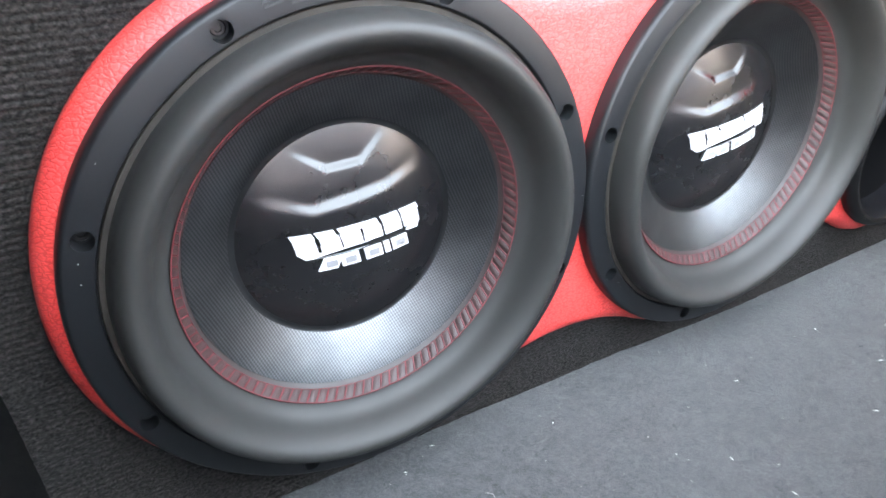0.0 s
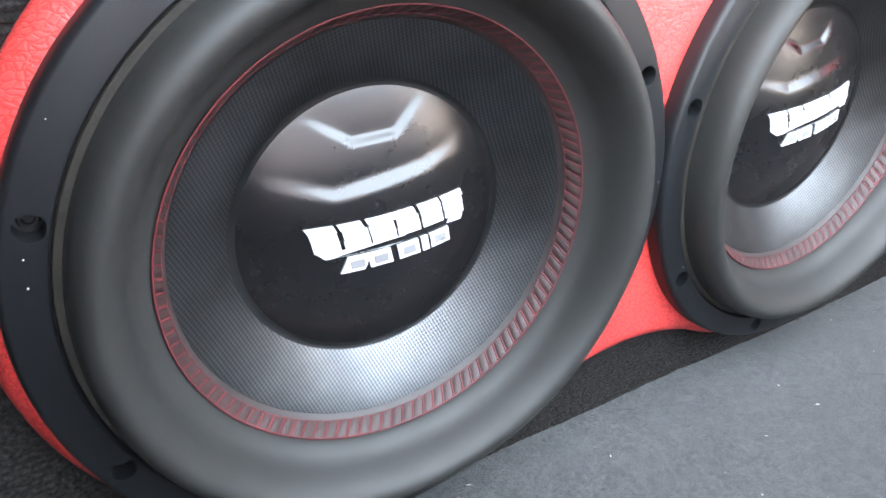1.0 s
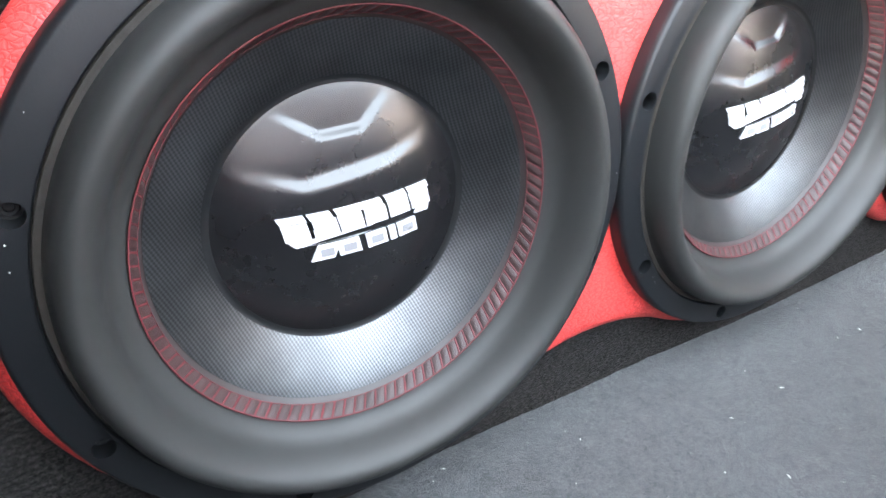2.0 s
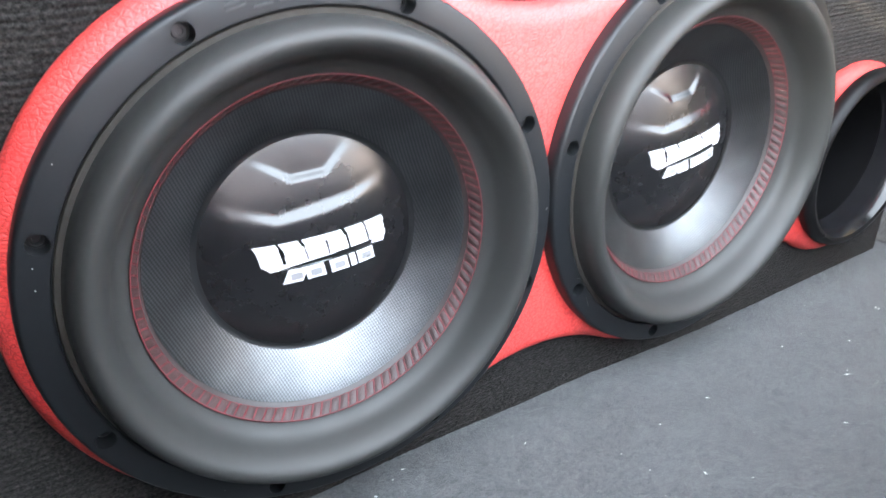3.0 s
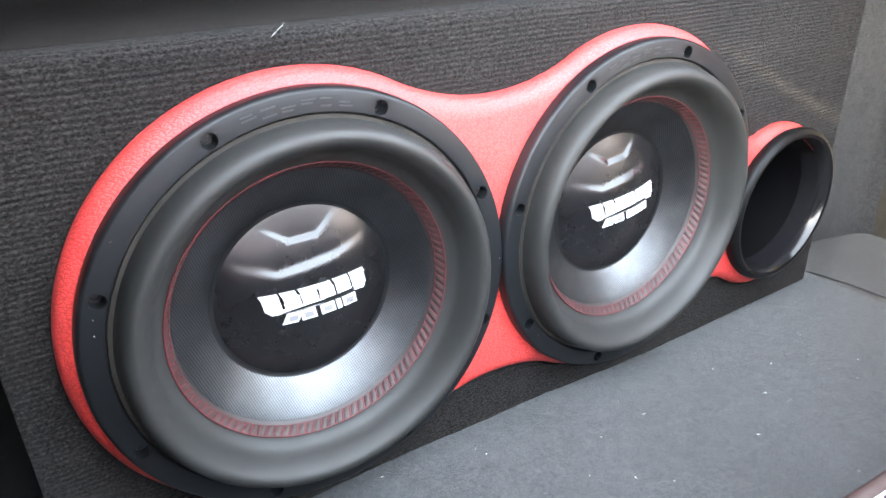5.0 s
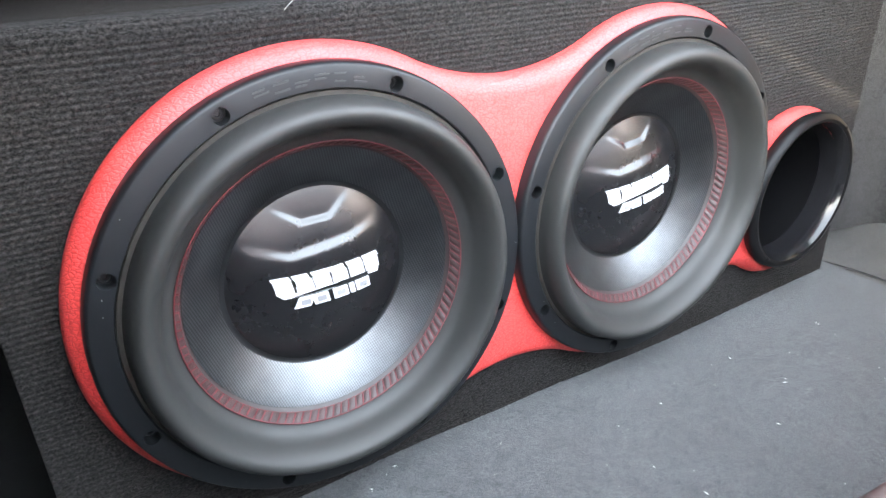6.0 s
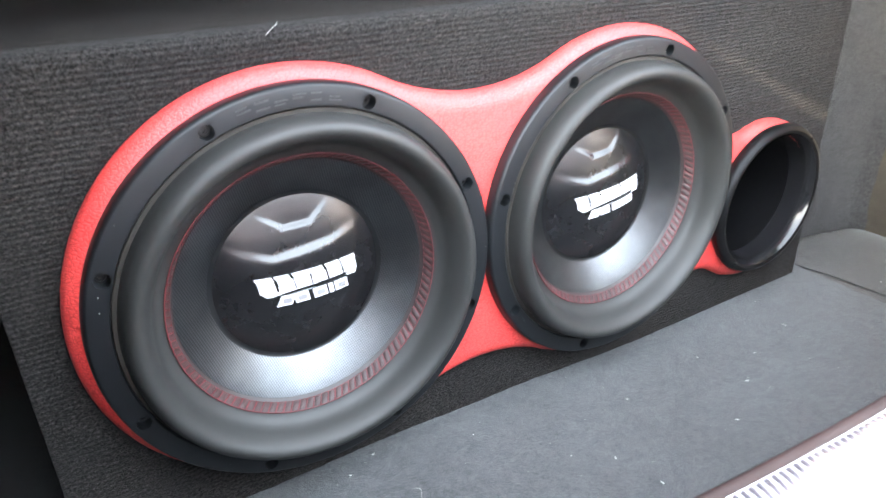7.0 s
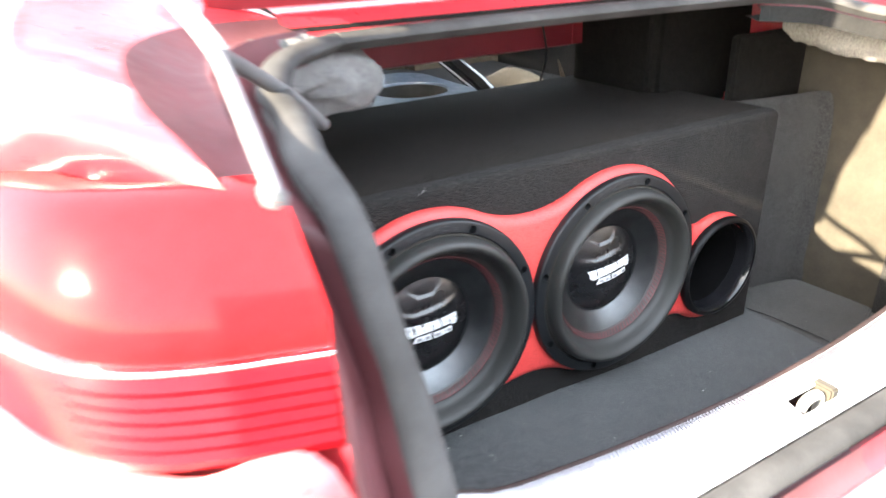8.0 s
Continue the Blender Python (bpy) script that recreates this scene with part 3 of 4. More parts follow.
def subwoofer():
    sub = thing("subwoofer", "black subwoofer with red-stitched surround and silver badge", "subwoofer", "pair of subwoofers")
    # cast ring with eight through-holes
    bm = bmesh.new()
    e1, v1 = ring_loop(bm, circle(0, 0, 0.1562, 0, 128))
    e2, v2 = ring_loop(bm, circle(0, 0, 0.1432, 0, 128))
    edges = e1 + e2
    for k in range(8):
        a = radians(22.5 + 45 * k)
        e, vs = ring_loop(bm, circle(BOLT_R * math.cos(a), BOLT_R * math.sin(a), 0.0053, 0, 20))
        edges += e
        deep = [bm.verts.new((v.co.x, 0.0095, v.co.z)) for v in vs]
        for j in range(20):
            bm.faces.new((vs[j], vs[(j + 1) % 20], deep[(j + 1) % 20], deep[j]))
        bm.faces.new(deep)
    bmesh.ops.triangle_fill(bm, use_beauty=True, edges=edges)
    for start, prof in ((v1, ((0.1572, 0.0005), (0.1584, 0.0022), (0.1590, 0.0050), (0.1592, 0.0113))), (v2, ((0.1424, 0.0008), (0.1420, 0.0030), (0.1420, 0.012)))):
        last = start
        for r, y in prof:
            row = [bm.verts.new(p) for p in circle(0, 0, r, y, 128)]
            for k in range(128):
                bm.faces.new((last[k], last[(k + 1) % 128], row[(k + 1) % 128], row[k]))
            last = row
    ring = part("basket_ring", bm, M_RING, sub, "satin black cast mounting ring", angle=30)
    for k in range(8):
        a = radians(22.5 + 45 * k)
        x, z = BOLT_R * math.cos(a), BOLT_R * math.sin(a)
        part("screw", lathe([(0.0038, 0.0094), (0.0038, 0.0086), (0.0033, 0.0080), (0.0020, 0.0080), (0.0018, 0.0090), (0.0002, 0.0091)], 14, cx=x, cz=z), M_STEEL, ring)
    # worn relief of small raised bars between the two top holes
    for k in range(6):
        a0 = radians(104.2 - k * 4.95)
        for j, (lo, hi) in enumerate(((0.1512, 0.1524), (0.1488, 0.1499), (0.1464, 0.1476))):
            if (k + j) % 3 == 2:
                continue
            w = radians(3.7 if (k + j) % 2 else 2.9)
            bm = bmesh.new()
            vs = []
            for a, r in ((a0, lo), (a0 - w, lo), (a0 - w - radians(0.15), hi), (a0 - radians(0.15), hi)):
                vs.append(bm.verts.new((r * math.cos(a), -0.0004, r * math.sin(a))))
            bm.faces.new(vs)
            low = [bm.verts.new((v.co.x, 0.0004, v.co.z)) for v in vs]
            for i in range(4):
                bm.faces.new((vs[i], vs[(i + 1) % 4], low[(i + 1) % 4], low[i]))
            part("relief_bar", bm, M_EMBOSS, ring)
    part("gasket", lathe([(0.1421, 0.010), (0.1419, 0.0030), (0.1412, 0.0018), (0.1385, 0.0016), (0.1376, 0.0030), (0.1372, 0.012)], 128), M_GASKET, sub, "brown fibre edge of the gasket")
    # tall roll surround
    prof = [(p.x, p.y) for p in spline([(0.1386, 0.0105, 0), (0.1386, 0.0020, 0), (0.1381, -0.0060, 0), (0.1365, -0.0122, 0), (0.1338, -0.0163, 0), (0.1304, -0.0180, 0), (0.1272, -0.0174, 0), (0.1242, -0.0148, 0),
                                          (0.1214, -0.0104, 0), (0.1192, -0.0052, 0), (0.1174, 0.0000, 0), (0.1150, 0.0044, 0), (0.1114, 0.0078, 0), (0.1086, 0.0095, 0), (0.1072, 0.0106, 0), (0.1060, 0.0138, 0), (0.1040, 0.0172, 0), (0.1014, 0.0204, 0), (0.0998, 0.0216, 0)], 55)]
    part("surround", lathe(prof, 144), M_RUBBER, sub, "tall matt black rubber roll", angle=80)
    part("flange", lathe([(0.1080, 0.0090), (0.1068, 0.0108), (0.1055, 0.0138), (0.1035, 0.0171), (0.1010, 0.0202), (0.0994, 0.0213)], 144), M_FLANGE, sub, "dark flange under the stitching", angle=80)
    # broad dull stitches across the glue flange, a bright red strand between each two, and a red cord along either edge
    bm, strands = bmesh.new(), bmesh.new()
    n = 104

    def stitch(out, a0, width, steps, lift):
        grid = []
        for u in (0, 0.2, 0.4, 0.6, 0.8, 1.0):
            r, y = 0.1078 - 0.0046 * u, 0.0092 + 0.0075 * u
            row = []
            for i in range(steps + 1):
                a = a0 + 0.040 * u + width * i / steps
                puff = (lift if 0 < i < steps else lift * 0.15) * (0.3 + 0.7 * math.sin(math.pi * min(max(u, 0.08), 0.92)))
                row.append(out.verts.new(((r - puff) * math.cos(a), y - puff * 0.3, (r - puff) * math.sin(a))))
            grid.append(row)
        for ra, rb in zip(grid, grid[1:]):
            for i in range(steps):
                out.faces.new((ra[i], ra[i + 1], rb[i + 1], rb[i]))

    for k in range(n):
        stitch(bm, two * k / n, 0.0490, 4, 0.0007)
        stitch(strands, two * k / n + 0.0495, 0.0105, 2, 0.0004)
    part("stitching", bm, M_STITCH, sub, "ring of broad dull red stitches")
    part("cross_thread", strands, M_THREAD, sub, "bright red thread between the stitches")
    for name, r, y, q in (("outer_cord", 0.1077, 0.0088, 0.00042), ("inner_cord", 0.1029, 0.0168, 0.00024)):
        part(name, lathe([(r + q * math.cos(two * k / 8), y + q * math.sin(two * k / 8)) for k in range(8)], 144, True), M_THREAD, sub, "thin red cord along the stitching")
    part("cone", lathe([(0.1006, 0.0200), (0.0960, 0.0224), (0.0880, 0.0272), (0.0790, 0.0326), (0.0725, 0.0366), (0.0690, 0.0388), (0.0660, 0.0408)], 144), M_CONE, sub, "glossy woven black cone", angle=80)
    part("glue_bead", lathe([(0.0724, 0.0366), (0.0714, 0.0370), (0.0704, 0.0373), (0.0694, 0.0374), (0.0685, 0.0373), (0.0678, 0.0376)], 128), M_BEAD, sub, angle=80)
    bm = bmesh.new()
    seg, rings = 220, 64
    hub = bm.verts.new((0, cap_y(0, 0), 0))
    last = None
    for k in range(1, rings + 1):
        r = CAP_R * k / rings
        row = []
        for i in range(seg):
            a = two * i / seg
            row.append(bm.verts.new((r * math.cos(a), cap_y(r * math.cos(a), r * math.sin(a)), r * math.sin(a))))
        for i in range(seg):
            if last is None:
                bm.faces.new((hub, row[i], row[(i + 1) % seg]))
            else:
                bm.faces.new((last[i], last[(i + 1) % seg], row[(i + 1) % seg], row[i]))
        last = row
    cap = part("dust_cap", bm, M_CAP, sub, "satin black dome with two pressed chevrons", angle=80)
    # badge: two rows of slanted chips and a bar, standing for a maker's mark
    def chip(x0, x1, z0, z1, slant=0.0, shift=0.0, material=None, thick=0.0011):
        badge_piece(cap, [(x0 + shift, z1), (x1 + shift, z1), (x1 + slant, z0), (x0 + slant, z0)], thick, material)

    # upper row: six blocks, cut by thin slits
    for k, x in enumerate((-0.0385, -0.0240, -0.0105, 0.0030, 0.0170, 0.0310)):
        w, cut_ = 0.0134, (0.0006, 0.0022, 0.0, 0.0018, 0.0010, 0.0)[k]
        chip(x, x + w - cut_, 0.0086, 0.0120, 0.0008, -0.0008)
        chip(x + 0.0004 + cut_ * 0.4, x + w - 0.0004, 0.0040, 0.0079, 0.0010, 0.0002)
        chip(x + 0.0014, x + w + 0.0004, -0.0008, 0.0033, 0.0010, 0.0004)
    # a long bar under it
    badge_piece(cap, [(-0.0350, -0.0013), (0.0000, -0.0013), (0.0450, -0.0015), (0.0435, -0.0046), (0.0000, -0.0046), (-0.0315, -0.0046)])
    # lower row: five smaller blocks with grey insets
    for k, x in enumerate((-0.0230, -0.0110, 0.0045, 0.0180, 0.0235)):
        w = 0.0040 if k == 3 else 0.0118
        chip(x, x + w, -0.0140, -0.0056, 0.0010 if k else -0.0020, -0.0006 if k else 0.0020)
        if k != 3:
            chip(x + 0.0028, x + w - 0.0022, -0.0122, -0.0078, 0.0004, 0.0, M_INSET, 0.0014)
    return sub


sub_a = subwoofer()
sub_a.matrix_world = Matrix.Translation((A_C[0], 0, A_C[1])) @ Matrix.Rotation(-radians(A_TURN), 4, "Y")
copy_thing(sub_a, Matrix.Translation((B_C[0], 0, B_C[1])) @ Matrix.Rotation(-radians(B_TURN), 4, "Y"))

# ---------------------------------------------------------------- the car round the boot
XC = 0.235
car = thing("car", "red saloon car with its boot lid standing open", "car", place=Matrix.Translation((XC, 0.0, STREET_Z)))


def carpart(name, bm, material, parent=car, label="", angle=40):
    return boxed(name, bm, material, parent, label, angle)


P_LEFT = [(-0.105, 0.012, 0.378), (-0.172, -0.034, 0.372), (-0.204, -0.089, 0.358), (-0.213, -0.157, 0.350), (-0.230, -0.226, 0.338), (-0.226, -0.273, 0.311),
          (-0.221, -0.305, 0.254), (-0.213, -0.330, 0.190), (-0.213, -0.364, 0.126), (-0.203, -0.387, 0.067), (-0.162, -0.399, 0.033), (-0.10, -0.402, 0.026), (0.0, -0.400, 0.022), (XC, -0.400, 0.021)]
Q_LEFT = [(-0.14, 0.070, 0.400), (-0.235, 0.022, 0.405), (-0.298, -0.058, 0.405), (-0.323, -0.148, 0.402), (-0.327, -0.236, 0.390), (-0.312, -0.298, 0.366),
          (-0.290, -0.340, 0.314), (-0.272, -0.352, 0.257), (-0.273, -0.368, 0.193), (-0.269, -0.398, 0.104), (-0.233, -0.423, 0.008), (-0.13, -0.430, -0.008), (0.0, -0.430, -0.012), (XC, -0.430, -0.014)]
S_LEFT = [(-0.22, 0.17, 0.44), (-0.33, 0.10, 0.432), (-0.39, 0.0, 0.425), (-0.41, -0.12, 0.412), (-0.402, -0.215, 0.392), (-0.375, -0.235, 0.372),
          (-0.335, -0.245, 0.33), (-0.320, -0.250, 0.275), (-0.320, -0.265, 0.20), (-0.350, -0.345, 0.11), (-0.30, -0.425, 0.0), (-0.14, -0.446, -0.05), (0.0, -0.448, -0.055), (XC, -0.452, -0.058)]
U_LEFT = [(-0.32, 0.30, 0.43), (-0.43, 0.20, 0.40), (-0.465, 0.08, 0.36), (-0.475, -0.04, 0.33), (-0.465, -0.13, 0.30), (-0.425, -0.16, 0.27),
          (-0.41, -0.18, 0.24), (-0.405, -0.19, 0.20), (-0.41, -0.21, 0.12), (-0.42, -0.25, 0.03), (-0.34, -0.41, -0.10), (-0.15, -0.448, -0.16), (0.0, -0.45, -0.16), (XC, -0.456, -0.16)]
NS = 66
P, Q, S, U = spline(P_LEFT, NS), spline(Q_LEFT, NS), spline(S_LEFT, NS), spline(U_LEFT, NS)


def mirrored(rows):
    return [[Vector((2 * XC - p.x, p.y, p.z)) for p in row] for row in rows]


gut = [[p.lerp(q, 0.12) + Vector((0, 0, -0.020)) for p, q in zip(P, Q)], [p.lerp(q, 0.34) + Vector((0, 0, -0.016)) for p, q in zip(P, Q)],
       [p.lerp(q, 0.46) + Vector((0, 0, 0.002)) for p, q in zip(P, Q)], [p.lerp(q, 0.62) + Vector((0, 0, -0.006)) for p, q in zip(P, Q)], [p.lerp(q, 0.9) + Vector((0, 0, -0.003)) for p, q in zip(P, Q)], Q,
       [q.lerp(s, 0.25) + Vector((0, 0, 0.004)) for q, s in zip(Q, S)], [q.lerp(s, 0.65) + Vector((0, 0, 0.006)) for q, s in zip(Q, S)], S,
       [s.lerp(u, 0.4) + Vector((-0.012, 0, 0.014)) for s, u in zip(S, U)], U, [u + Vector((-0.012, 0.0, -0.14)) for u in U], [u + Vector((0.0, 0.0, -0.42)) for u in U]]
for row in gut[1:4]:
    for k, p in enumerate(row):
        u = min(1.0, max(0.0, (k - 22) / 7)) * min(1.0, max(0.0, (52 - k) / 6))
        p.y += 0.036 * u * u * (3 - 2 * u)                 # the rain channel runs deep beside the lamp
inner = [[p + Vector((0, 0, -0.012)) for p in P], [p + Vector((0.001, 0, -0.035)) for p in P]]
carpart("quarter_panel", loft(gut[5:]), M_PAINT, label="red painted rear quarter", angle=50)
carpart("gutter", loft(gut[:6]), M_DUSTY, label="dusty faded red boot gutter, darkened for shade", angle=50)
carpart("quarter_panel", loft(mirrored(gut[5:])), M_PAINT, angle=50)
# right gutter takes the darker red in place of shade from the lid
carpart("gutter", loft(mirrored(gut[:6])), M_PAINTIN, label="red boot gutter, painted darker for shade", angle=50)
carpart("opening_flange", loft([gut[0], inner[0], inner[1]]), M_GREYCLOTH, label="grey felt under the seal", angle=50)
under = [p.lerp(q, 0.8) + Vector((0, 0, -0.050)) for p, q in zip(P, Q)]
carpart("opening_flange", loft(mirrored([gut[0], inner[0], inner[1], under])), M_BLACKFELT, label="black lining under the gutter", angle=50)

# weather seal round the whole opening: bulb on a clip
ringpath = list(P)
ringpath = ringpath + [Vector((2 * XC - p.x, p.y, p.z)) for p in reversed(ringpath[:-1])]
top = [Vector((2 * XC + 0.10 - (2 * XC + 0.20) * k / 14, 0.012 + 0.004 * math.sin(math.pi * k / 14), 0.378 + 0.002 * math.sin(math.pi * k / 14))) for k in range(1, 15)]
ringpath += top
sec = [(0.0155 * math.cos(two * k / 14) * (1.0 if math.sin(two * k / 14) > -0.3 else 0.6), 0.010 * math.sin(two * k / 14)) for k in range(14)]
carpart("weather_seal", sweep(ringpath, sec), M_SEAL, label="grey weathered rubber bulb seal", angle=60)

# top cowl between the seal and the rear window, and its underside
bm = loft([[Vector((x, y, z)) for x in [-0.14 + (2 * XC + 0.28) * k / 24 for k in range(25)]] for y, z in
           ((0.030, 0.372), (0.034, 0.378), (0.046, 0.382), (0.054, 0.388), (0.066, 0.400), (0.10, 0.408), (0.125, 0.411))])
carpart("rear_cowl", bm, M_PAINT, label="red panel below the rear window")
bm = loft([[Vector((x, y, z)) for x in [-0.36 + (2 * XC + 0.72) * k / 24 for k in range(25)]] for y, z in ((0.122, 0.408), (0.128, 0.416), (0.40, 0.60), (0.62, 0.72))])
carpart("rear_window", bm, M_GLASS, label="tinted sloping rear window")
bm = loft([[Vector((x, y, z)) for x in [-0.36 + (2 * XC + 0.72) * k / 12 for k in range(13)]] for y, z in ((0.112, 0.412), (0.118, 0.421), (0.128, 0.424), (0.136, 0.421))])
carpart("window_rubber", bm, M_BLACKPLASTIC)

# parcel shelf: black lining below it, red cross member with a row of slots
carpart("shelf_lining", slab(-0.40, 0.94, 0.05, 0.46, 0.380, 0.390, 0.002), M_SHADEFELT, label="black lining under the parcel shelf, darkened for shade")
bm = bmesh.new()
z0, z1 = 0.264, 0.380
slots = [(-0.02 + 0.0245 * k, 0.0085) for k in range(27)]
xs = [-0.30]
for sx, sw in slots:
    xs += [sx, sx + sw]
xs.append(0.585)
for k in range(len(xs) - 1):
    a, b = xs[k], xs[k + 1]
    slot = k % 2 == 1
    zs = [(z0, z0 + 0.060)] + ([] if slot else [(z0 + 0.060, z0 + 0.071)]) + [(z0 + 0.071, z1)]
    for lo, hi in zs:
        vs = [bm.verts.new(p) for p in ((a, 0.437, lo), (b, 0.437, lo), (b, 0.437, hi), (a, 0.437, hi))]
        bm.faces.new(vs)
bmesh.ops.remove_doubles(bm, verts=bm.verts[:], dist=0.0002)
bmesh.ops.solidify(bm, geom=bm.faces[:], thickness=0.002)
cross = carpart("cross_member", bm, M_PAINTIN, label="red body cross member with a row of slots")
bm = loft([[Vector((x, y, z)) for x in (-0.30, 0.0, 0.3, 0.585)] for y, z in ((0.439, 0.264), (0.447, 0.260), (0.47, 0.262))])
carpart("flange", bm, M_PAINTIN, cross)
for sx, sw in slots[:24]:
    carpart("slot_tab", slab(sx + 0.0008, sx + sw - 0.0008, 0.4345, 0.4385, z0 + 0.0605, z0 + 0.0705, 0.0006, 1), M_TAB, cross)
carpart("side_lining", slab(0.6925, 0.895, 0.128, 0.145, FLOOR_Z - 0.01, 0.30, 0.004), M_SHADEFELT)
carpart("shelf_end", slab(0.612, 0.95, 0.24, 0.475, 0.150, 0.379, 0.02, 3), M_SHADEFELT, label="black lining at the shelf's end, darkened for shade")

# inside of the boot: side walls, wheel-arch trim, rear sill
bm = bmesh.new()
rows = []
for i in range(25):
    y = -0.34 + 0.48 * i / 24
    rows.append([Vector((0.90 + 0.010 * noise.noise((y * 7, k * 0.4, 2)) - 0.03 * max(0, (k - 12) / 4) ** 2 * 0.3, y, FLOOR_Z - 0.01 + 0.0335 * k)) for k in range(17)])
carpart("side_trim", loft(rows), M_TAN, label="tan fibreboard side trim in the sun")
arch = [(0.0, FLOOR_Z - 0.01 + 0.0345 * k) for k in range(10)] + [(0.002, 0.138), (0.005, 0.156), (0.010, 0.172), (0.016, 0.182), (0.021, 0.187)]
bm = loft([[Vector((x, y + back + 0.006 * noise.noise((x * 8, z * 14, 1)), z + 0.004 * noise.noise((x * 9, z * 6, 4)))) for back, z in arch] for x, y in
           ((0.68, 0.105), (0.715, 0.098), (0.76, 0.090), (0.82, 0.082), (0.86, 0.074), (0.880, 0.070), (0.892, 0.062), (0.8975, 0.050))])
carpart("wheel_arch_trim", bm, M_SIDE, label="grey felt over the wheel arch")
bm = loft([[Vector((x, y, FLOOR_Z - 0.01 + (0.034 if y > 0 else 0.022) * k)) for k in range(17)] for x, y in ((-0.30, 0.62), (-0.31, 0.3), (-0.31, 0.05), (-0.30, -0.15), (-0.28, -0.27), (-0.25, -0.315))])
carpart("side_trim", bm, M_BLACKFELT, label="black felt side lining")
bm = loft([[Vector((x, y, FLOOR_Z - 0.01 + (ht - FLOOR_Z + 0.01) * k / 8)) for k in range(9)] for x, y, ht in ((0.889, -0.10, 0.36), (0.866, -0.18, 0.35), (0.840, -0.245, 0.33), (0.800, -0.280, 0.30), (0.755, -0.296, 0.27), (0.700, -0.304, 0.25), (0.672, -0.300, 0.10))])
carpart("corner_lining", bm, M_BLACKFELT, label="black felt in the rear corner")


def sill_bow(x):
    """The sill's inner edge bows backwards in plan, most in the middle of the car."""
    return min(0.030, 0.016 * ((x - 0.20) / 0.26) ** 2) - 0.006


def sill_rise(x):
    return 0.05 * (max(0.0, abs(x - XC) - 0.34) / 0.10) ** 2


bm = loft([[Vector((x, y + (0.008 + sill_bow(x)) * max(0.0, (z + 0.10) / 0.08), z)) for x in [-0.36 + 1.28 * k / 16 for k in range(17)]] for y, z in ((-0.310, FLOOR_Z - 0.02), (-0.306, -0.10), (-0.3085, -0.020))])
carpart("rear_lining", bm, M_BLACKFELT)
lip = carpart("sill_lip", sweep([Vector((-0.20 + 0.87 * k / 40, -0.3200 + sill_bow(-0.20 + 0.87 * k / 40), 0.0425 + sill_rise(-0.20 + 0.87 * k / 40))) for k in range(41)], round_section(0.0045, 12)), M_SILLLIP, label="brown rubber edge of the sill")
bm = bmesh.new()
for k in range(198):
    x = -0.195 + 0.0044 * k
    b_, r_ = sill_bow(x), sill_rise(x)
    sweep([Vector((x - 0.0010, -0.3258 + b_, 0.0480 + r_)), Vector((x - 0.0030, -0.3305 + b_, 0.0496 + r_)), Vector((x - 0.0046, -0.3348 + b_, 0.0496 + r_))], [(0.0011, 0.0), (0.0007, 0.0011), (-0.0007, 0.0011), (-0.0011, 0.0), (0.0, -0.0008)], bm)
tagged(carpart("knurl", bm, M_KNURL, lip), kind="stuff")
# sill trim: a pale plastic moulding with an opening for the lock
LX0, LX1 = 0.192, 0.250
xs = [-0.205 + (LX0 + 0.205) * k / 16 for k in range(17)] + [LX0 + (LX1 - LX0) * k / 6 for k in range(1, 7)] + [LX1 + (0.675 - LX1) * k / 16 for k in range(1, 17)]
cross_sec = [(-0.3225, 0.0455), (-0.3240, 0.0465), (-0.3300, 0.0492), (-0.3360, 0.0495), (-0.352, 0.0430), (-0.374, 0.0370), (-0.381, 0.0345), (-0.384, 0.0260)]
bm = bmesh.new()
grid = []
for x in xs:
    grid.append([bm.verts.new((x, y + sill_bow(x) * min(1.0, max(0.0, (y + 0.381) / 0.047)), z + sill_rise(x))) for y, z in cross_sec])
for i in range(len(xs) - 1):
    for j in range(len(cross_sec) - 1):
        if LX0 - 1e-6 <= xs[i] and xs[i + 1] <= LX1 + 1e-6 and j == 4:
            continue
        bm.faces.new((grid[i][j], grid[i + 1][j], grid[i + 1][j + 1], grid[i][j + 1]))
inner_face = loft([[Vector((x, y + sill_bow(x), z + sill_rise(x))) for x in xs] for y, z in ((-0.3005, -0.020), (-0.3012, -0.016), (-0.3130, 0.0265), (-0.3140, 0.028))])
brown_face = loft([[Vector((x, y + sill_bow(x), z + sill_rise(x))) for x in xs] for y, z in ((-0.3140, 0.028), (-0.3180, 0.038), (-0.3225, 0.0455))])
sill = carpart("sill_trim", bm, M_SILL, label="pale grey plastic sill moulding")
carpart("inner_face", inner_face, M_SILL, sill, "pale slanted inner face")
carpart("inner_lining", brown_face, M_SILLLIP, sill, "brown rubber lining")
carpart("lock_recess", slab(LX0 - 0.004, LX1 + 0.004, -0.3755, -0.3505, -0.004, 0.006, 0.001), M_SEAL, sill)
carpart("lock_striker", sweep(spline([(0.205, -0.364, 0.0), (0.205, -0.364, 0.030), (0.213, -0.364, 0.040), (0.229, -0.364, 0.040), (0.237, -0.364, 0.030), (0.237, -0.364, 0.0)], 24), round_section(0.0055, 10)), M_STRIKER, sill, "pale worn lock striker")
carpart("lock_cheek", slab(0.240, 0.252, -0.374, -0.350, 0.004, 0.046, 0.002), M_TAN, sill)

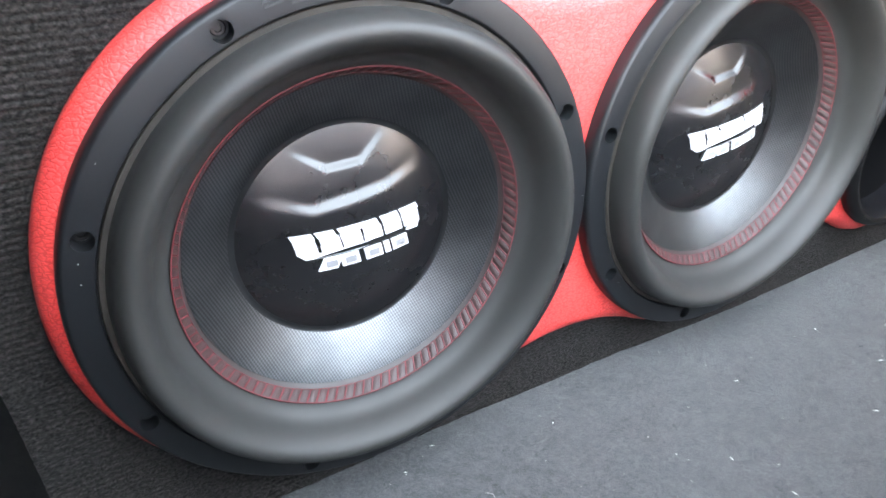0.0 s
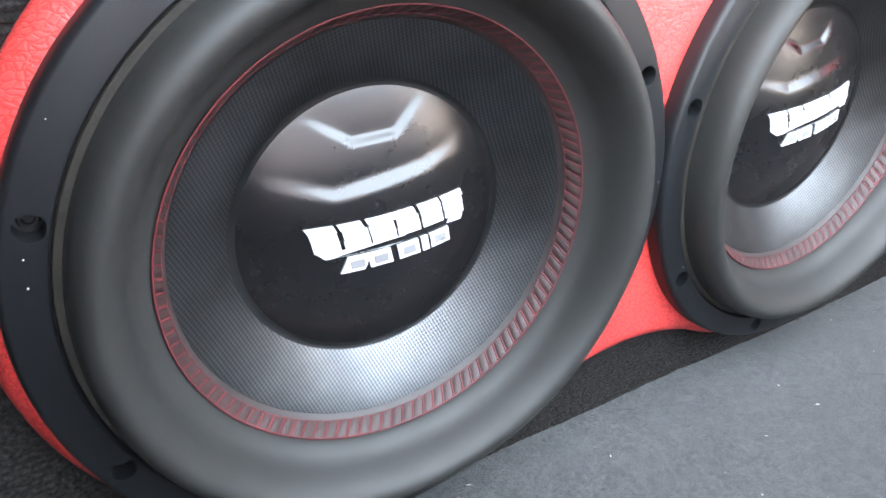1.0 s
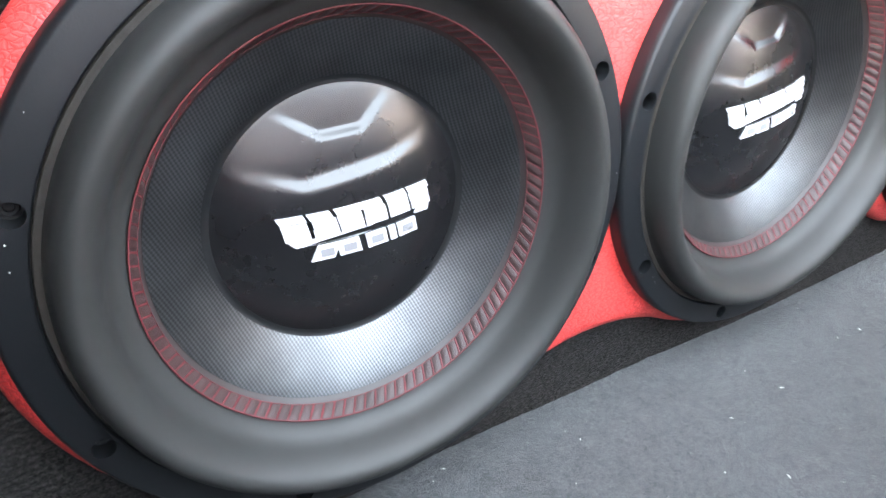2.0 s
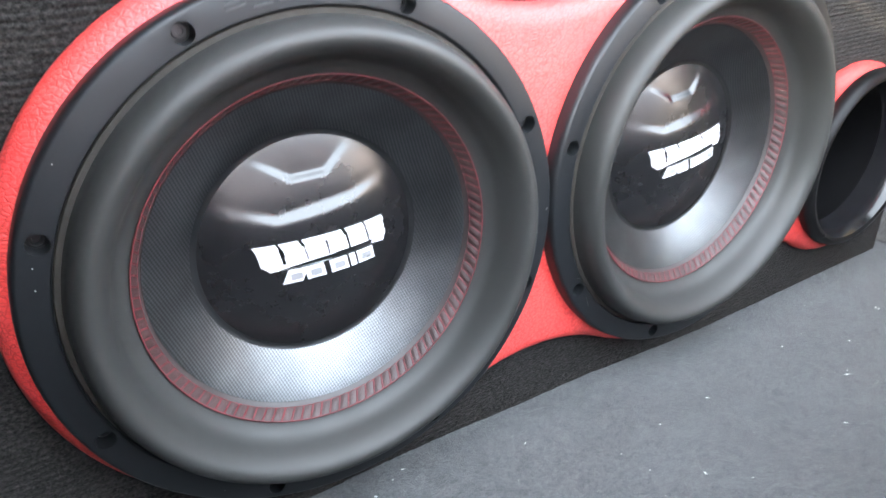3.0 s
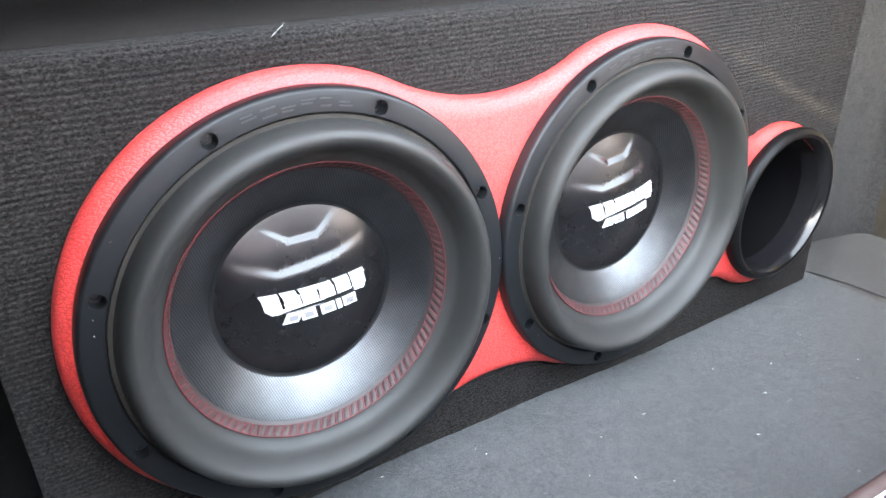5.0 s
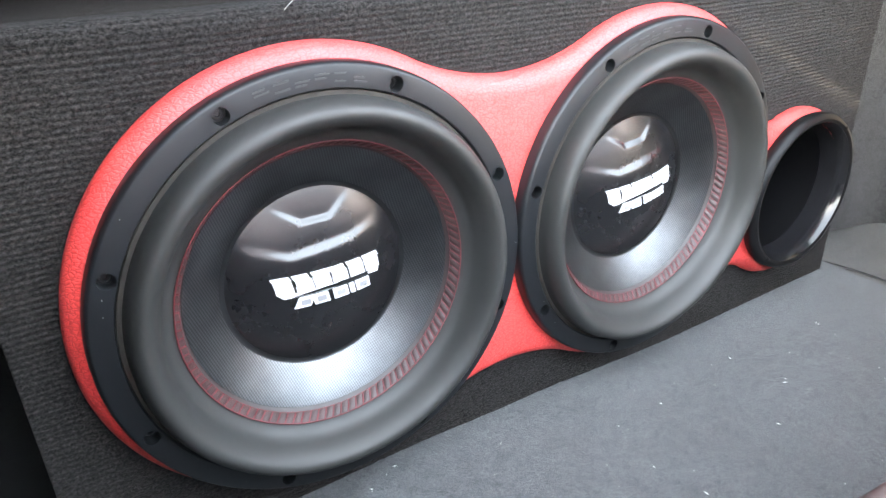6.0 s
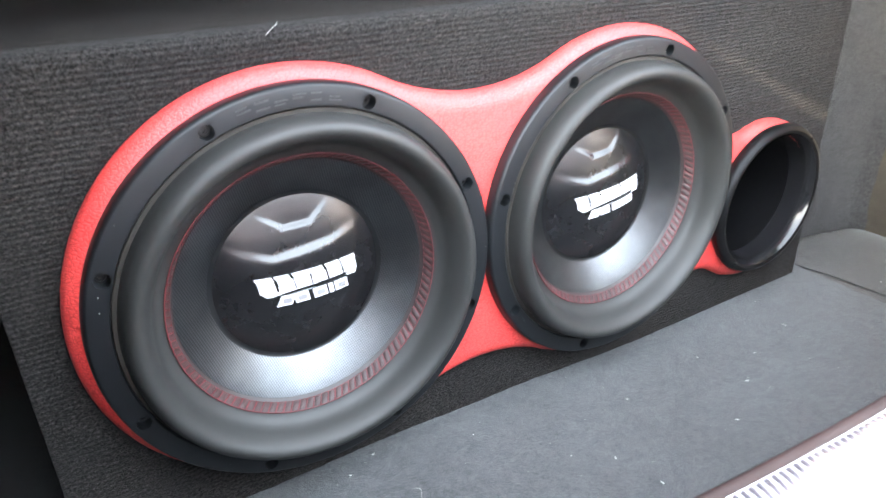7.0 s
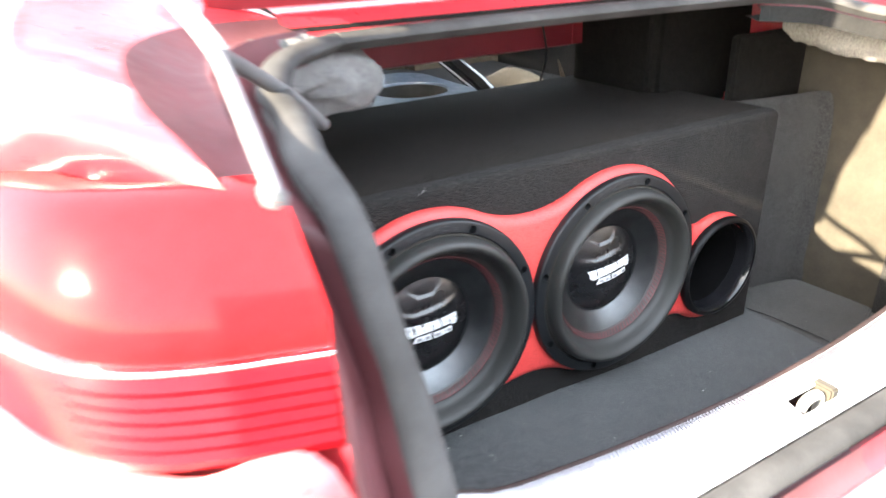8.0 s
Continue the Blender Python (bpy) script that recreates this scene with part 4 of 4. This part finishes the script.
# bumper skin below the sill
rows = []
plan = spline([(-0.47, 0.05, 0.206), (-0.465, -0.12, 0.206), (-0.425, -0.255, 0.206), (-0.36, -0.335, 0.206), (-0.285, -0.368, 0.203), (-0.24, -0.420, 0.02), (-0.1, -0.431, -0.014), (XC, -0.432, -0.016)], 48)
for drop, out in ((0.0, 0.0), (0.006, 0.010), (0.02, 0.018), (0.06, 0.026), (0.10, 0.030), (0.12, 0.060), (0.15, 0.075), (0.30, 0.080), (0.42, 0.05)):
    row = []
    for p in plan:
        d = Vector((p.x - XC, p.y - 0.3, 0)).normalized()
        row.append(Vector((p.x, p.y, p.z - drop)) + d * out)
    rows.append(row)
carpart("rear_bumper", loft(rows), M_BUMPER, label="red bumper, its paint made paler for strong light", angle=50)
carpart("rear_bumper", loft(mirrored(rows)), M_BUMPER, angle=50)

# tail lamp wrapping round the corner
lamp_plan = spline([(-0.276, -0.361, 0), (-0.30, -0.354, 0), (-0.335, -0.343, 0), (-0.372, -0.325, 0), (-0.400, -0.298, 0), (-0.424, -0.255, 0), (-0.446, -0.20, 0), (-0.458, -0.15, 0)], 36)


def lamp_rows(levels, rib=0.0):
    rows = []
    for z, depth in levels:
        row = []
        for i, p in enumerate(lamp_plan):
            d = Vector((p.x + 0.25, p.y + 0.15, 0)).normalized()
            u = i / (len(lamp_plan) - 1)
            lean = max(0.0, z - 0.30) * 0.55
            row.append(Vector((p.x, p.y, z + 0.004 * u)) + d * (depth + 0.006 - lean) + Vector((lean * -0.25, lean * 0.2, 0)))
        rows.append(row)
    return rows


def columns(rows, a, b):
    return [row[a:b] for row in rows]


tail = carpart("tail_lamp", loft(columns(lamp_rows([(0.209, -0.02), (0.211, -0.002), (0.215, 0.0)] + [(0.215 + 0.0092 * k / 2, 0.0024 * (k % 2)) for k in range(1, 13)] + [(0.2735, -0.002)]), 0, 31)), M_LENS2, label="ribbed red tail lamp lens", angle=25)
carpart("corner_lens", loft(columns(lamp_rows([(0.209, -0.02), (0.211, -0.002), (0.216, 0.0), (0.242, 0.0008), (0.271, 0.0), (0.2735, -0.002)]), 30, 36)), M_AMBER, tail, "amber turn-signal corner", angle=70)
carpart("chrome_strip", loft(lamp_rows([(0.2733, -0.004), (0.2740, 0.0008), (0.2748, 0.0014), (0.2762, 0.0014), (0.2770, 0.0008), (0.2781, -0.004)])), M_CHROME, tail, "thin bright strip")
carpart("upper_lens", loft(lamp_rows([(0.278, -0.002), (0.283, 0.0), (0.300, 0.0005), (0.320, 0.0), (0.338, -0.002), (0.350, -0.006), (0.356, -0.014), (0.357, -0.03)])), M_LENS, tail, "smooth red upper lens", angle=70)

# lid hinge: pale arm, dark gooseneck rod, grey wadded cover
hinge = carpart("lid_hinge", sweep(spline([(-0.300, 0.02, 0.56), (-0.292, -0.06, 0.475), (-0.276, -0.155, 0.430), (-0.268, -0.190, 0.408)], 20), [(0.0055, 0.004), (-0.0055, 0.004), (-0.0055, -0.004), (0.0055, -0.004)]), M_GREYMETAL, label="pale steel lid hinge arm")
link = carpart("link_rod", sweep(spline([(-0.270, -0.192, 0.407), (-0.276, -0.225, 0.406), (-0.281, -0.262, 0.396), (-0.284, -0.325, 0.354)], 20), round_section(0.0045, 12)), M_ZINC, hinge, "pale zinc link rod")
carpart("rubber_stop", lathe([(0.0005, -0.331), (0.0052, -0.330), (0.0070, -0.326), (0.0070, -0.314), (0.004, -0.311)], 20, cx=-0.284, cz=0.351), M_ROD, link, "grey rubber stop")
carpart("rod", sweep(spline([(-0.270, -0.190, 0.408), (-0.235, -0.140, 0.385), (-0.185, -0.085, 0.348), (-0.145, -0.044, 0.312)], 20), round_section(0.0065, 10)), M_ROD, hinge, "grey rod end")
# unseen plate, added and placed to keep the sun off the box front
carpart("hinge_shade_plate", sweep(spline([(-0.272, -0.039, 0.445), (-0.272, -0.045, 0.470), (-0.272, -0.052, 0.51), (-0.272, -0.060, 0.56), (-0.272, -0.080, 0.62)], 16), [(0.004, 0.026), (-0.004, 0.026), (-0.004, -0.026), (0.004, -0.026)]), M_BLACKPLASTIC, hinge, "unseen dark plate at the hinge, blocks sun from the box")
bm = bmesh.new()
bmesh.ops.create_icosphere(bm, subdivisions=4, radius=1.0)
for v in bm.verts:
    c = v.co.copy()
    v.co = Vector((-0.146 + 0.106 * c.x, 0.034 + 0.032 * c.y, 0.343 + 0.042 * c.z)) + Vector((0.06 * c.y * 0.3, 0, -0.010 * c.x)) + c * 0.010 * noise.noise(c * 3.0) + c * 0.006 * noise.noise(c * 9.0)
carpart("wadding", bm, M_GREYCLOTH, hinge, "torn grey wadding", angle=80)

# boot lid standing open, leaning back over the opening
ang = radians(60)
hy, hz = 0.075, 0.41
top_dir, rear_dir = Vector((0, -math.cos(ang), math.sin(ang))), Vector((0, -math.sin(ang), -math.cos(ang)))


def lid_rows(off):
    rows = []
    for d in (0.0, 0.03, 0.10, 0.18, 0.26, 0.33, 0.37, 0.39):
        rows.append(("t", d))
    for d in (0.01, 0.03, 0.045):
        rows.append(("r", d))
    out = []
    for kind_, d in rows:
        row = []
        for k in range(25):
            u = -1 + 2 * k / 24
            x = XC + 0.445 * u
            base = Vector((x, hy, hz)) + (top_dir * d if kind_ == "t" else top_dir * 0.40 + rear_dir * d)
            row.append(base + (rear_dir * -1 if kind_ == "t" else top_dir) * off * (1 - 0.6 * abs(u) ** 8))
        out.append(row)
    return out


lid = carpart("boot_lid", loft(lid_rows(0.028)), M_PAINT, label="red boot lid standing open", angle=60)
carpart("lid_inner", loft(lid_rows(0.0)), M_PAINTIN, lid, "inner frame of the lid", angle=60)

for side in (-1, 1):
    rows = []
    for d, depth in ((0.05, 0.004), (0.085, 0.044), (0.115, 0.058), (0.21, 0.060), (0.27, 0.060), (0.33, 0.042), (0.385, 0.014)):
        x = XC + side * 0.442
        base = Vector((x, hy, hz)) + top_dir * d
        rows.append([base, base + rear_dir * depth, base + rear_dir * depth - Vector((side * 0.014, 0, 0)), base - Vector((side * 0.014, 0, 0))])
    carpart("lid_side", loft(rows, closed=True), M_PAINTIN, lid, "folded side edge of the lid")

# ---------------------------------------------------------------- seen past the box, in the cabin
pod = thing("speaker_pod", "blue-grey panel with three round speaker openings behind the box", "speaker panel", place=Matrix.Translation((0.18, 0.68, 0.14)))
bm = bmesh.new()
outline = [(a, c) for a, b, c in rounded_rect(-0.16, 0.45, 0.530, 0.86, 0.07, 0, 10)]
holes = [(-0.03, 0.645, 0.069), (0.166, 0.650, 0.069), (0.334, 0.662, 0.083)]
PZ = 0.168
e, ov = ring_loop(bm, [(x, y, PZ) for x, y in outline])
edges = e[:]
linings = []
for cx, cy, r0 in holes:
    e, last = ring_loop(bm, [(cx + r0 * math.cos(two * k / 48), cy + r0 * math.sin(two * k / 48), PZ) for k in range(48)])
    edges += e
    row = [bm.verts.new((cx + (r0 - 0.003) * math.cos(two * k / 48), cy + (r0 - 0.003) * math.sin(two * k / 48), PZ - 0.004)) for k in range(48)]
    for k in range(48):
        bm.faces.new((last[k], last[(k + 1) % 48], row[(k + 1) % 48], row[k]))
    linings.append(loft([[Vector((cx + r * math.cos(two * k / 48), cy + r * math.sin(two * k / 48), z)) for k in range(49)] for r, z in ((r0 - 0.0032, PZ - 0.004), (r0 - 0.004, PZ - 0.012), (r0 - 0.004, PZ - 0.050))]))
bmesh.ops.triangle_fill(bm, use_beauty=True, edges=edges)
low = [bm.verts.new((x * 1.0, y, PZ - 0.05)) for x, y in outline]
for k in range(len(ov)):
    bm.faces.new((ov[k], ov[(k + 1) % len(ov)], low[(k + 1) % len(ov)], low[k]))
panel = boxed("panel", bm, M_POD, pod, "blue-grey painted panel")
for i, (cx, cy, r0) in enumerate(holes):
    white = i == 1
    boxed("opening_lining", linings[i], M_INSIDE, panel)
    bm = lathe([(r0 - 0.0045, 0.0), (r0 - 0.015, 0.004 if white else 0.02), (0.03, 0.006 if white else 0.03), (0.001, 0.006 if white else 0.03)], 40)
    bmesh.ops.transform(bm, matrix=Matrix.Translation((cx, cy, PZ - 0.010 if white else PZ - 0.045)) @ Matrix.Rotation(radians(-90), 4, "X"), verts=bm.verts[:])
    cone = boxed("speaker_cone", bm, M_WHITE if white else M_INSIDE, pod, "white speaker cone" if white else "")
    if white:
        boxed("mark", slab(cx - 0.054, cx - 0.028, cy + 0.012, cy + 0.017, PZ - 0.0130, PZ - 0.0095, 0.0005), M_BLUE, cone, "short blue pen mark")

for x in (-0.46, 0.93):
    # the left side's upper part is added to keep the sun out of the cabin
    levels = (-0.5, -0.2, 0.1, 0.36) + ((0.5, 0.72) if x < 0 else ())
    carpart("cabin_side", loft([[Vector((x, y, z)) for y in (0.46, 0.8, 1.2, 1.6, 2.2)] for z in levels]), M_SEAT, label="dark cabin side lining, raised on the left to block the sun")
carpart("cabin_floor", slab(-0.46, 0.93, 0.44, 2.2, -0.52, -0.50, 0), M_BLACKFELT)
carpart("dashboard", slab(-0.46, 0.93, 2.0, 2.2, -0.5, 0.36, 0.05, 3), M_BLACKPLASTIC)
carpart("roof", slab(-0.40, 0.87, 0.55, 2.0, 0.70, 0.74, 0.015), M_PAINT)
carpart("headlining", slab(-0.39, 0.86, 0.56, 1.98, 0.690, 0.697, 0.001), M_BEIGE)

seat = thing("rear_seat", "dark cloth rear seat behind the speaker box", "car seat", place=Matrix.Translation((0.2, 1.0, -0.2)))
boxed("cushion", slab(-0.36, 0.93, 0.50, 1.30, -0.05, 0.105, 0.03, 3), M_SEAT, seat)
boxed("backrest", slab(-0.34, 0.52, 1.16, 1.36, 0.05, 0.62, 0.05, 4), M_SEAT, seat)
front_seat = thing("front_seat", "beige-edged dark front seat in the cabin", "car seat", place=Matrix.Translation((0.75, 1.1, -0.2)))
boxed("backrest", slab(0.56, 0.98, 1.16, 1.32, -0.05, 0.66, 0.06, 4), M_BEIGE, front_seat)
strap = thing("seat_belt", "pale grey seat belt hanging in the cabin", "seat belt", place=Matrix.Translation((0.24, 1.14, 0.2)))
boxed("webbing", slab(0.235, 0.275, 1.130, 1.134, 0.09, 0.45, 0.001), M_GREYCLOTH, strap)
tube = thing("black_tube", "gloss black tube lying behind the box", "tube", place=Matrix.Translation((0.5, 0.57, 0.15)))
boxed("pipe", sweep(spline([(0.500, 0.60, 0.140), (0.508, 0.66, 0.158), (0.512, 0.76, 0.185), (0.515, 0.85, 0.21)], 16), round_section(0.022, 16)), M_PORT, tube)
boxed("rim", sweep([Vector((0.4785, 0.60 + 0.02 * k, 0.146 + 0.0056 * k)) for k in range(11)], round_section(0.0022, 6)), M_GREYMETAL, tube, "bright edge line")
cloth = thing("beige_cloth", "beige cloth lying on the seat in the sun", "cloth", place=Matrix.Translation((0.62, 0.66, 0.14)))
bm = bmesh.new()
bmesh.ops.create_grid(bm, x_segments=30, y_segments=30, size=0.5)
for v in bm.verts:
    x, y = 0.64 + v.co.x * 0.20, 0.70 + v.co.y * 0.24
    v.co = (x, y, 0.112 + 0.060 * max(0, 1 - (2 * v.co.x) ** 2) * max(0, 1 - (2 * v.co.y) ** 2) + 0.010 * noise.noise((x * 16, y * 16, 0)))
boxed("fabric", bm, M_BEIGE, cloth)
post = thing("cream_bracket", "cream plastic bracket at the end of the opening", "bracket", place=Matrix.Translation((0.612, 0.484, 0.15)))
boxed("plate", loft([[Vector((0.604, 0.482, 0.150)), Vector((0.631, 0.484, 0.150))], [Vector((0.600, 0.484, 0.188)), Vector((0.616, 0.486, 0.188))], [Vector((0.592, 0.487, 0.226)), Vector((0.597, 0.488, 0.226))]]), M_BEIGE, post)
cable = thing("black_cable", "thin black cable hanging from the shelf", "cable", place=Matrix.Translation((0.53, 0.45, 0.25)))
boxed("wire", sweep(spline([(0.505, 0.434, 0.315), (0.512, 0.433, 0.285), (0.524, 0.440, 0.25), (0.535, 0.462, 0.215), (0.538, 0.478, 0.182)], 24), round_section(0.0022, 8)), M_BLACKPLASTIC, cable)

# the gap beside the box
gap = thing("insulation_sheet", "crumpled pale grey insulation in the gap beside the box", "insulation", place=Matrix.Translation((-0.21, 0.10, 0.09)))
rows = []
for k in range(26):
    u = k / 25
    z = 0.080 + 0.145 * u
    half = 0.0095 * math.sin(math.pi * (0.12 + 0.80 * u)) + 0.0015
    mid = -0.2115 - 0.003 * math.sin(2.2 * u)
    rows.append([Vector((mid + half * a + 0.0016 * noise.noise((a * 3, z * 60, 1)), 0.102 + (0.007 if c else -0.004) + 0.004 * noise.noise((a * 2.5, z * 45, 3)), z)) for a, c in ((-1, 0), (-0.5, 0), (0, 0), (0.5, 0), (1, 0), (1, 1), (0, 1), (-1, 1))])
boxed("sheet", loft(rows, closed=True), M_INSUL, gap, angle=25)
boxed("clip", slab(-0.2155, -0.2050, 0.092, 0.104, 0.096, 0.101, 0.001), M_BLACKPLASTIC, gap)
tag = thing("yellow_label", "small yellow label in the gap beside the box", "label", place=Matrix.Translation((-0.215, 0.27, -0.04)))
boxed("sticker", slab(-0.226, -0.2055, 0.267, 0.269, -0.046, -0.022, 0.001), M_YELLOW, tag)
wad = thing("insulation_roll", "pale torn insulation above the side trim", "insulation", place=Matrix.Translation((0.795, 0.05, 0.29)))
bm = sweep(spline([(0.812, 0.112, 0.318), (0.808, 0.085, 0.310), (0.804, 0.05, 0.301), (0.802, 0.0, 0.291), (0.80, -0.10, 0.288)], 60), round_section(0.023, 24, 1.0))
for v in bm.verts:
    c = v.co.copy()
    v.co += Vector((0.3, 0.2, 1.0)) * (0.010 * noise.noise(c * 22) + 0.005 * noise.noise(c * 80))
boxed("wad", bm, M_TORN, wad, angle=80)

# dust flakes on the mounting rings
rnd = random.Random(11)
bm = bmesh.new()
for (cx, cz) in (A_C, B_C):
    for k in range(9):
        a, r, q = rnd.uniform(0, two), rnd.uniform(0.1445, 0.1545), rnd.uniform(0.00015, 0.00040)
        c = Vector((cx + r * math.cos(a), -0.0003, cz + r * math.sin(a)))
        b2 = rnd.uniform(0, two)
        ring_ = [bm.verts.new(c + Vector((q * math.cos(b2 + j * two / 5) * rnd.uniform(0.6, 1.3), 0, q * math.sin(b2 + j * two / 5)))) for j in range(5)]
        tip = bm.verts.new(c + Vector((0, -q * 0.7, 0)))
        for j in range(5):
            bm.faces.new((ring_[j], ring_[(j + 1) % 5], tip))
tagged(part("dust", bm, M_LINT), "pale dust flakes on the black rings", "dust", kind="stuff")

# lint on the mat, and a few hairs on the carpet
rnd = random.Random(5)
bm = bmesh.new()
for k in range(240):
    x, y = rnd.uniform(-0.18, 0.88), rnd.uniform(-0.31, 0.02)
    s = rnd.choice((0.0003, 0.0003, 0.0004, 0.0005, 0.0009))
    a, l = rnd.uniform(0, two), s * rnd.uniform(1.0, 3.2)
    z = mat_z(x) + 0.0022
    d, n_ = Vector((math.cos(a), math.sin(a), 0)) * l, Vector((-math.sin(a), math.cos(a), 0)) * s * 0.5
    c = Vector((x, y, z))
    vs = [bm.verts.new(q) for q in (c - d, c + n_, c + d, c - n_)]
    up = bm.verts.new(c + Vector((0, 0, s * 0.8)))
    for i in range(4):
        bm.faces.new((vs[i], vs[(i + 1) % 4], up))
tagged(part("lint", bm, M_LINT), "white lint specks on the grey mat", "lint", kind="stuff")
for path in ([(-0.004, 0.0285, 0.187), (0.000, 0.0270, 0.191), (0.004, 0.0275, 0.1935), (0.006, 0.033, 0.1945)], [(0.048, -0.06, -0.1835), (0.052, -0.052, -0.182), (0.049, -0.046, -0.1835)]):
    h = thing("white_hair", "short white thread caught in the carpet", "thread", "loose threads", place=Matrix.Translation(path[0]))
    boxed("strand", sweep(spline(path, 12), round_section(0.0001, 5)), M_LINT, h)
